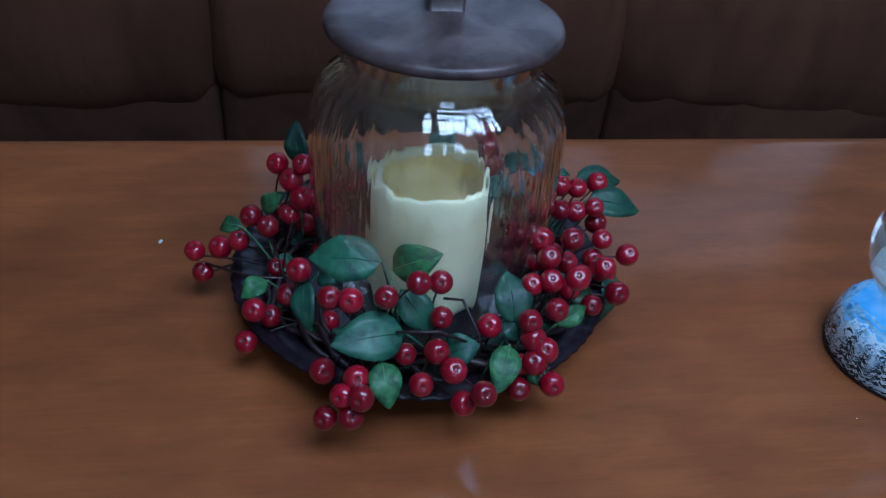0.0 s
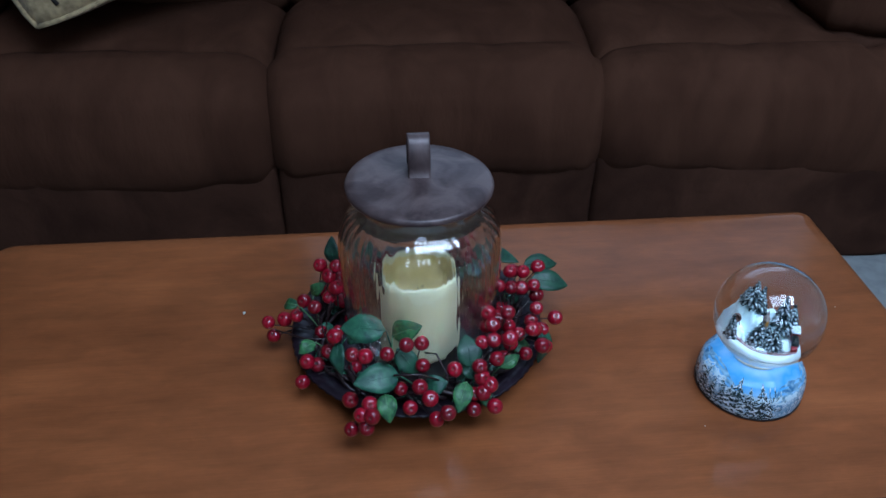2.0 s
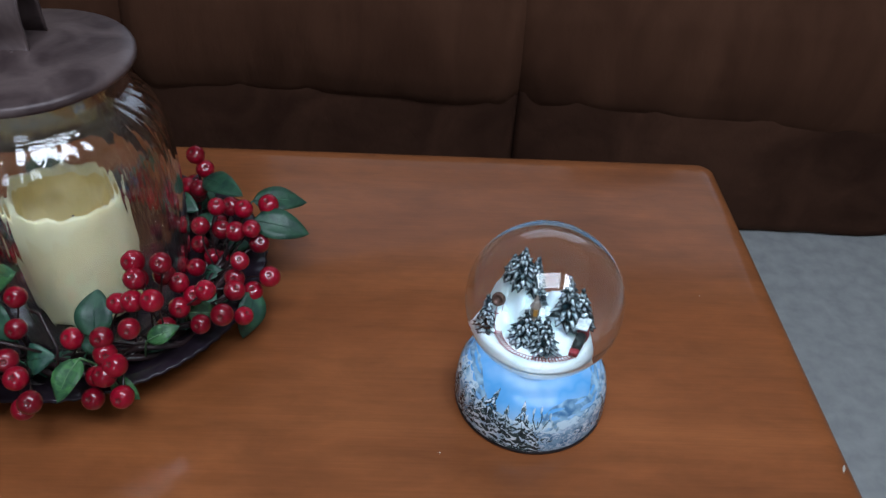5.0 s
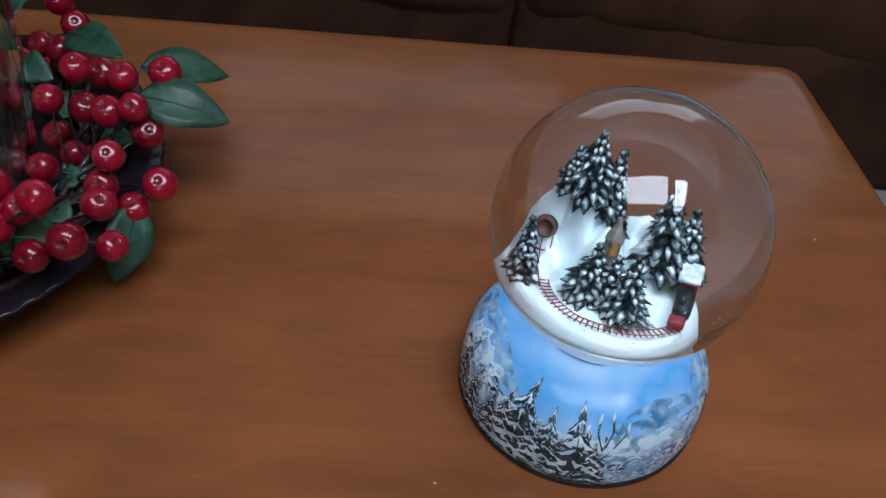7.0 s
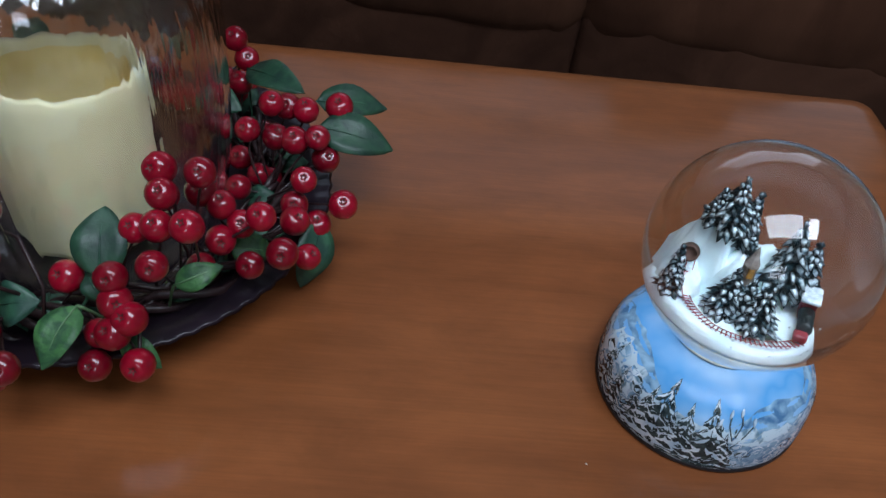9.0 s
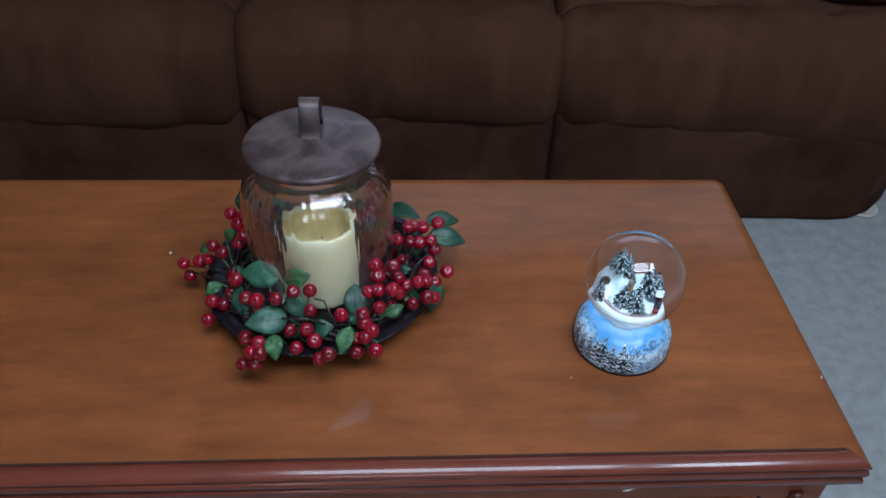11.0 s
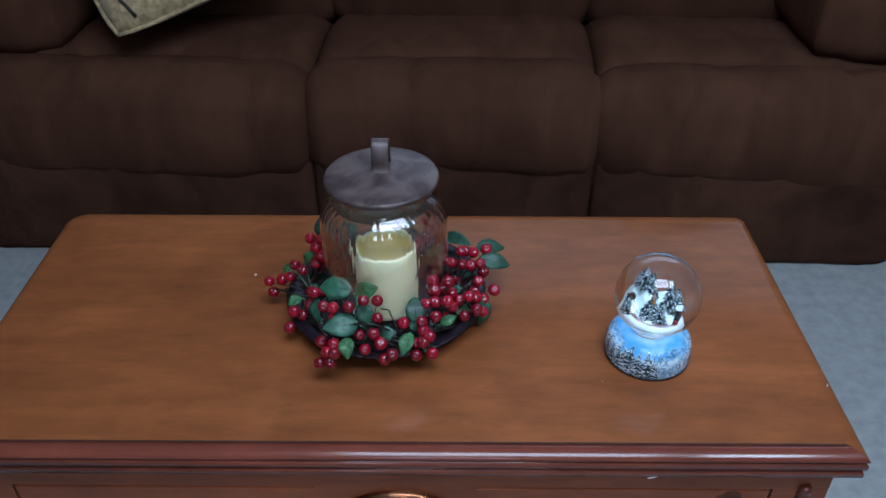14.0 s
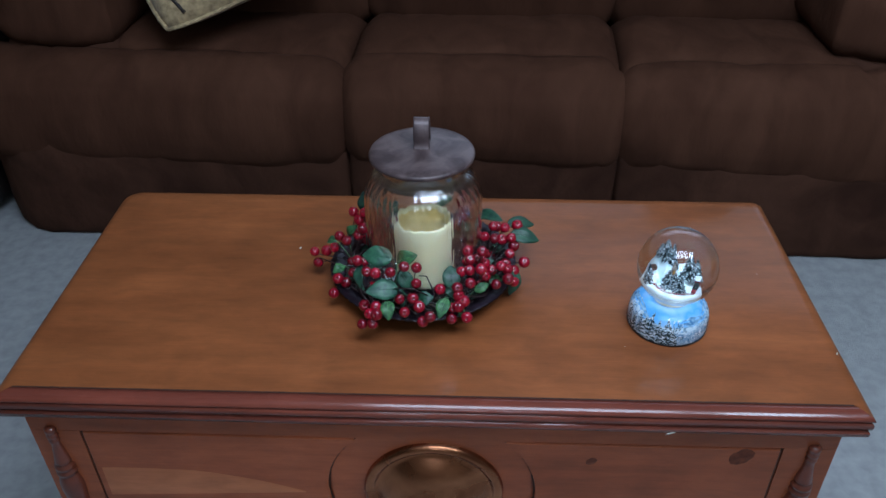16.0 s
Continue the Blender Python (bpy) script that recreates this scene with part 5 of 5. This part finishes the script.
for side, e in ((-1, END_L), (1, END_R)):
    inner, outer = ((-0.80, -1.10) if side < 0 else (0.84, 1.20))
    spart("arm_body", soft_block(min(inner, outer), max(inner, outer), 0.10, 1.00, 0.02, 0.49, 8, 10, 0.0, 0.004, side * 2.0), SUEDE_DARK, "brown arm side")
    inner, outer = ((-0.775, -1.12) if side < 0 else (0.81, 1.215))

    def slope_arm(p):
        p.z -= 0.030 * max(0, (0.42 - p.y) / 0.35) ** 2
        return p
    spart("arm_pad", soft_block(min(inner, outer), max(inner, outer), 0.085, 1.00, 0.452, 0.690, 3.2, 20, 0.0, 0.010, side * 6.0 + 2, slope_arm), SUEDE, "brown pillow-top arm")
spart("frame_back", soft_block(END_L + 0.06, END_R - 0.06, 0.58, 1.00, 0.03, 0.90, 8, 8, 0, 0.003, 5), SUEDE_DARK, "brown sofa back")
for x in (-0.96, 1.08):
    for y in (0.12, 0.85):
        spart("glide", lathe([(0.0, 0.03), (0.03, 0.03), (0.032, 0.012), (0.03, 0.0), (0.0, 0.0)], 16), PLASTIC, "pale plastic glide").location = (x, y, 0.0)

# carpet protector by the sofa's corner
cup = part("carpet_coaster", lathe([(0.0, 0.0), (0.035, 0.0), (0.038, 0.006), (0.035, 0.010), (0.028, 0.006), (0.0, 0.006)], 24), PLASTIC, at=Matrix.Translation((1.125, 0.965, 0.0)))
tagged(cup, "pale plastic carpet coaster beside the sofa", "coaster")

# recliner beside the sofa
chair = thing("recliner", (-1.52, 1.32, 0), "dark leather recliner standing beside the sofa", "recliner")
part("body", soft_block(-0.36, 0.34, -0.36, 0.45, 0.01, 0.36, 6, 10, 0, 0.006, 3), LEATHER, chair)
part("seat", soft_block(-0.27, 0.25, -0.34, 0.30, 0.33, 0.46, 5, 10, 0, 0.006, 6), LEATHER, chair)
part("backrest", soft_block(-0.27, 0.25, 0.20, 0.46, 0.40, 0.95, 5, 10, 0.02, 0.006, 9), LEATHER, chair)
for x in (-0.36, 0.22):
    part("arm", soft_block(x, x + 0.13, -0.35, 0.42, 0.30, 0.56, 4, 10, 0, 0.006, x), LEATHER, chair)

# ---- throw pillow ----
pillow = thing("throw_pillow", (-0.72, 1.21, 0.60), "beige throw pillow with dark scrolls and piping", "pillow")
pillow.matrix_basis = Matrix.Translation((-0.572, 1.262, 0.682)) @ pose(0, 0, 0, 36, 0, 4) @ pose(0, 0, 0, 0, 0, 27)


def pillow_point(u, v, side):
    """u, v from -1 to 1 across the pillow."""
    k = max(0.0, (1 - u ** 4)) ** 0.6 * max(0.0, (1 - v ** 4)) ** 0.6
    pinch = 1 - 0.03 * (1 - u * u) * abs(v) ** 3 - 0.03 * (1 - v * v) * abs(u) ** 3 - 0.07 * (u * v) ** 4
    return Vector((u * 0.21 * pinch, v * 0.21 * pinch, side * (0.004 + 0.062 * k)))


bm = bmesh.new()
N = 22
for side in (-1, 1):
    g = [[bm.verts.new(pillow_point(2 * i / N - 1, 2 * j / N - 1, side)) for j in range(N + 1)] for i in range(N + 1)]
    for i in range(N):
        for j in range(N):
            q = (g[i][j], g[i + 1][j], g[i + 1][j + 1], g[i][j + 1])
            bm.faces.new(q if side > 0 else q[::-1])
bmesh.ops.remove_doubles(bm, verts=bm.verts, dist=0.009)
part("cover", bm, CLOTH, pillow)
rim = [pillow_point(u, -1, 0) for u in np.linspace(-1, 1, 12)] + [pillow_point(1, v, 0) for v in np.linspace(-1, 1, 12)] + [pillow_point(u, 1, 0) for u in np.linspace(1, -1, 12)] + [pillow_point(-1, v, 0) for v in np.linspace(1, -1, 12)]
part("piping", tube(bmesh.new(), rim, 0.005, 6), CLOTH, pillow, "beige corded edge")


def scroll(cu, cv, size, turns, start, flip=1):
    bm = bmesh.new()
    pts = []
    for i in range(26):
        t = i / 25
        a = start + flip * turns * 2 * math.pi * t
        r = size * (1 - 0.85 * t)
        u, v = cu + r * math.cos(a), cv + r * math.sin(a)
        p = pillow_point(max(-0.97, min(0.97, u)), max(-0.97, min(0.97, v)), 1)
        pts.append(p + Vector((0, 0, 0.0005)))
    tube(bm, pts, [0.0045 - 0.002 * i / 25 for i in range(26)], 6)
    return bm


for args in ((-0.42, -0.52, 0.16, 1.2, 2.5), (-0.12, -0.76, 0.10, 1.1, 0.5, -1), (-0.70, -0.30, 0.14, 1.2, 1.0, -1), (0.35, -0.30, 0.20, 1.2, 3.0), (-0.1, 0.0, 0.22, 1.3, 0.2), (0.45, 0.35, 0.25, 1.2, 1.2, -1), (-0.5, 0.5, 0.25, 1.2, 4.0)):
    part("scroll", scroll(*args), CLOTH_DARK, pillow, "dark embroidered scroll")
for u0, v0, u1, v1 in ((-0.42, -0.36, -0.52, -0.74), (-0.16, -0.68, -0.26, -0.86), (-0.72, -0.18, -0.80, -0.50)):
    pts = [pillow_point(u0 + (u1 - u0) * t / 8 - 0.08 * math.sin(math.pi * t / 8), v0 + (v1 - v0) * t / 8, 1) + Vector((0, 0, 0.0005)) for t in range(9)]
    part("scroll", tube(bmesh.new(), pts, [0.0045 + 0.0006 * t for t in range(9)], 6), CLOTH_DARK, pillow, "dark embroidered scroll")
for cu, cv in ((0.10, -0.62), (0.30, -0.76), (0.42, -0.58), (0.60, -0.74), (-0.02, -0.30), (0.6, 0.0), (-0.6, 0.15), (0.2, 0.55)):
    bm = bmesh.new()
    for k in range(6):
        a = k * math.pi / 3 + cu
        pts = [pillow_point(max(-0.97, min(0.97, cu + r * math.cos(a))), max(-0.97, min(0.97, cv + r * math.sin(a))), 1) + Vector((0, 0, 0.0004)) for r in (0.01, 0.06, 0.12)]
        tube(bm, pts, [0.001, 0.007, 0.001], 6)
    part("flower", bm, CLOTH_GREEN, pillow, "sage embroidered flower")
bm = bmesh.new()
tube(bm, [pillow_point(-0.93 + 0.22 * (t / 14), -0.10 - 0.84 * t / 14, 1) + Vector((0, 0, 0.0005)) for t in range(15)], 0.004, 6)
part("braid", bm, CLOTH_DARK, pillow, "dark braid across the corner")

# ---- throw hung over the sofa's back ----
throw = thing("throw_blanket", (0.68, 1.278, 0.548), "dark throw with a red hem over the sofa back", "blanket")


def hanging(x0, x1, z0, z1, y, thick, skew=0.0):
    """A cloth panel that hangs with soft folds."""
    bm = bmesh.new()
    nx, nz = 18, 10
    sheets = []
    for off in (0.0, thick):
        sheets.append([[bm.verts.new((x0 + (x1 - x0) * i / nx, y + off + 0.005 * math.sin(i * 0.9) + 0.02 * k / nz, z0 + (z1 - z0) * k / nz + skew * i / nx * (1 - k / nz))) for k in range(nz + 1)] for i in range(nx + 1)])
    a, b = sheets
    for i in range(nx):
        for k in range(nz):
            bm.faces.new((a[i][k], a[i + 1][k], a[i + 1][k + 1], a[i][k + 1]))
            bm.faces.new((b[i][k], b[i][k + 1], b[i + 1][k + 1], b[i + 1][k]))
    for i in range(nx):
        bm.faces.new((a[i][0], b[i][0], b[i + 1][0], a[i + 1][0]))
        bm.faces.new((a[i][nz], a[i + 1][nz], b[i + 1][nz], b[i][nz]))
    for k in range(nz):
        bm.faces.new((a[0][k], a[0][k + 1], b[0][k + 1], b[0][k]))
        bm.faces.new((a[nx][k], b[nx][k], b[nx][k + 1], a[nx][k + 1]))
    return bm


part("cloth", hanging(-0.115, 0.115, 0.012, 0.46, -0.012, 0.010, 0.012), NAVY, throw, "dark navy cloth")
part("hem", hanging(-0.120, 0.120, 0.0, 0.018, -0.016, 0.012, 0.012), RED_CLOTH, throw, "red hem")
part("tag", boxed(-0.035, -0.012, -0.0235, -0.0205, 0.014, 0.034, 0.0005, 1), CLOTH, throw, "pale cloth tag", smooth=False)
part("top_fold", soft_block(-0.115, 0.115, -0.01, 0.36, 0.452, 0.475, 4, 6, 0, 0.003, 4), NAVY, throw, "cloth over the top")
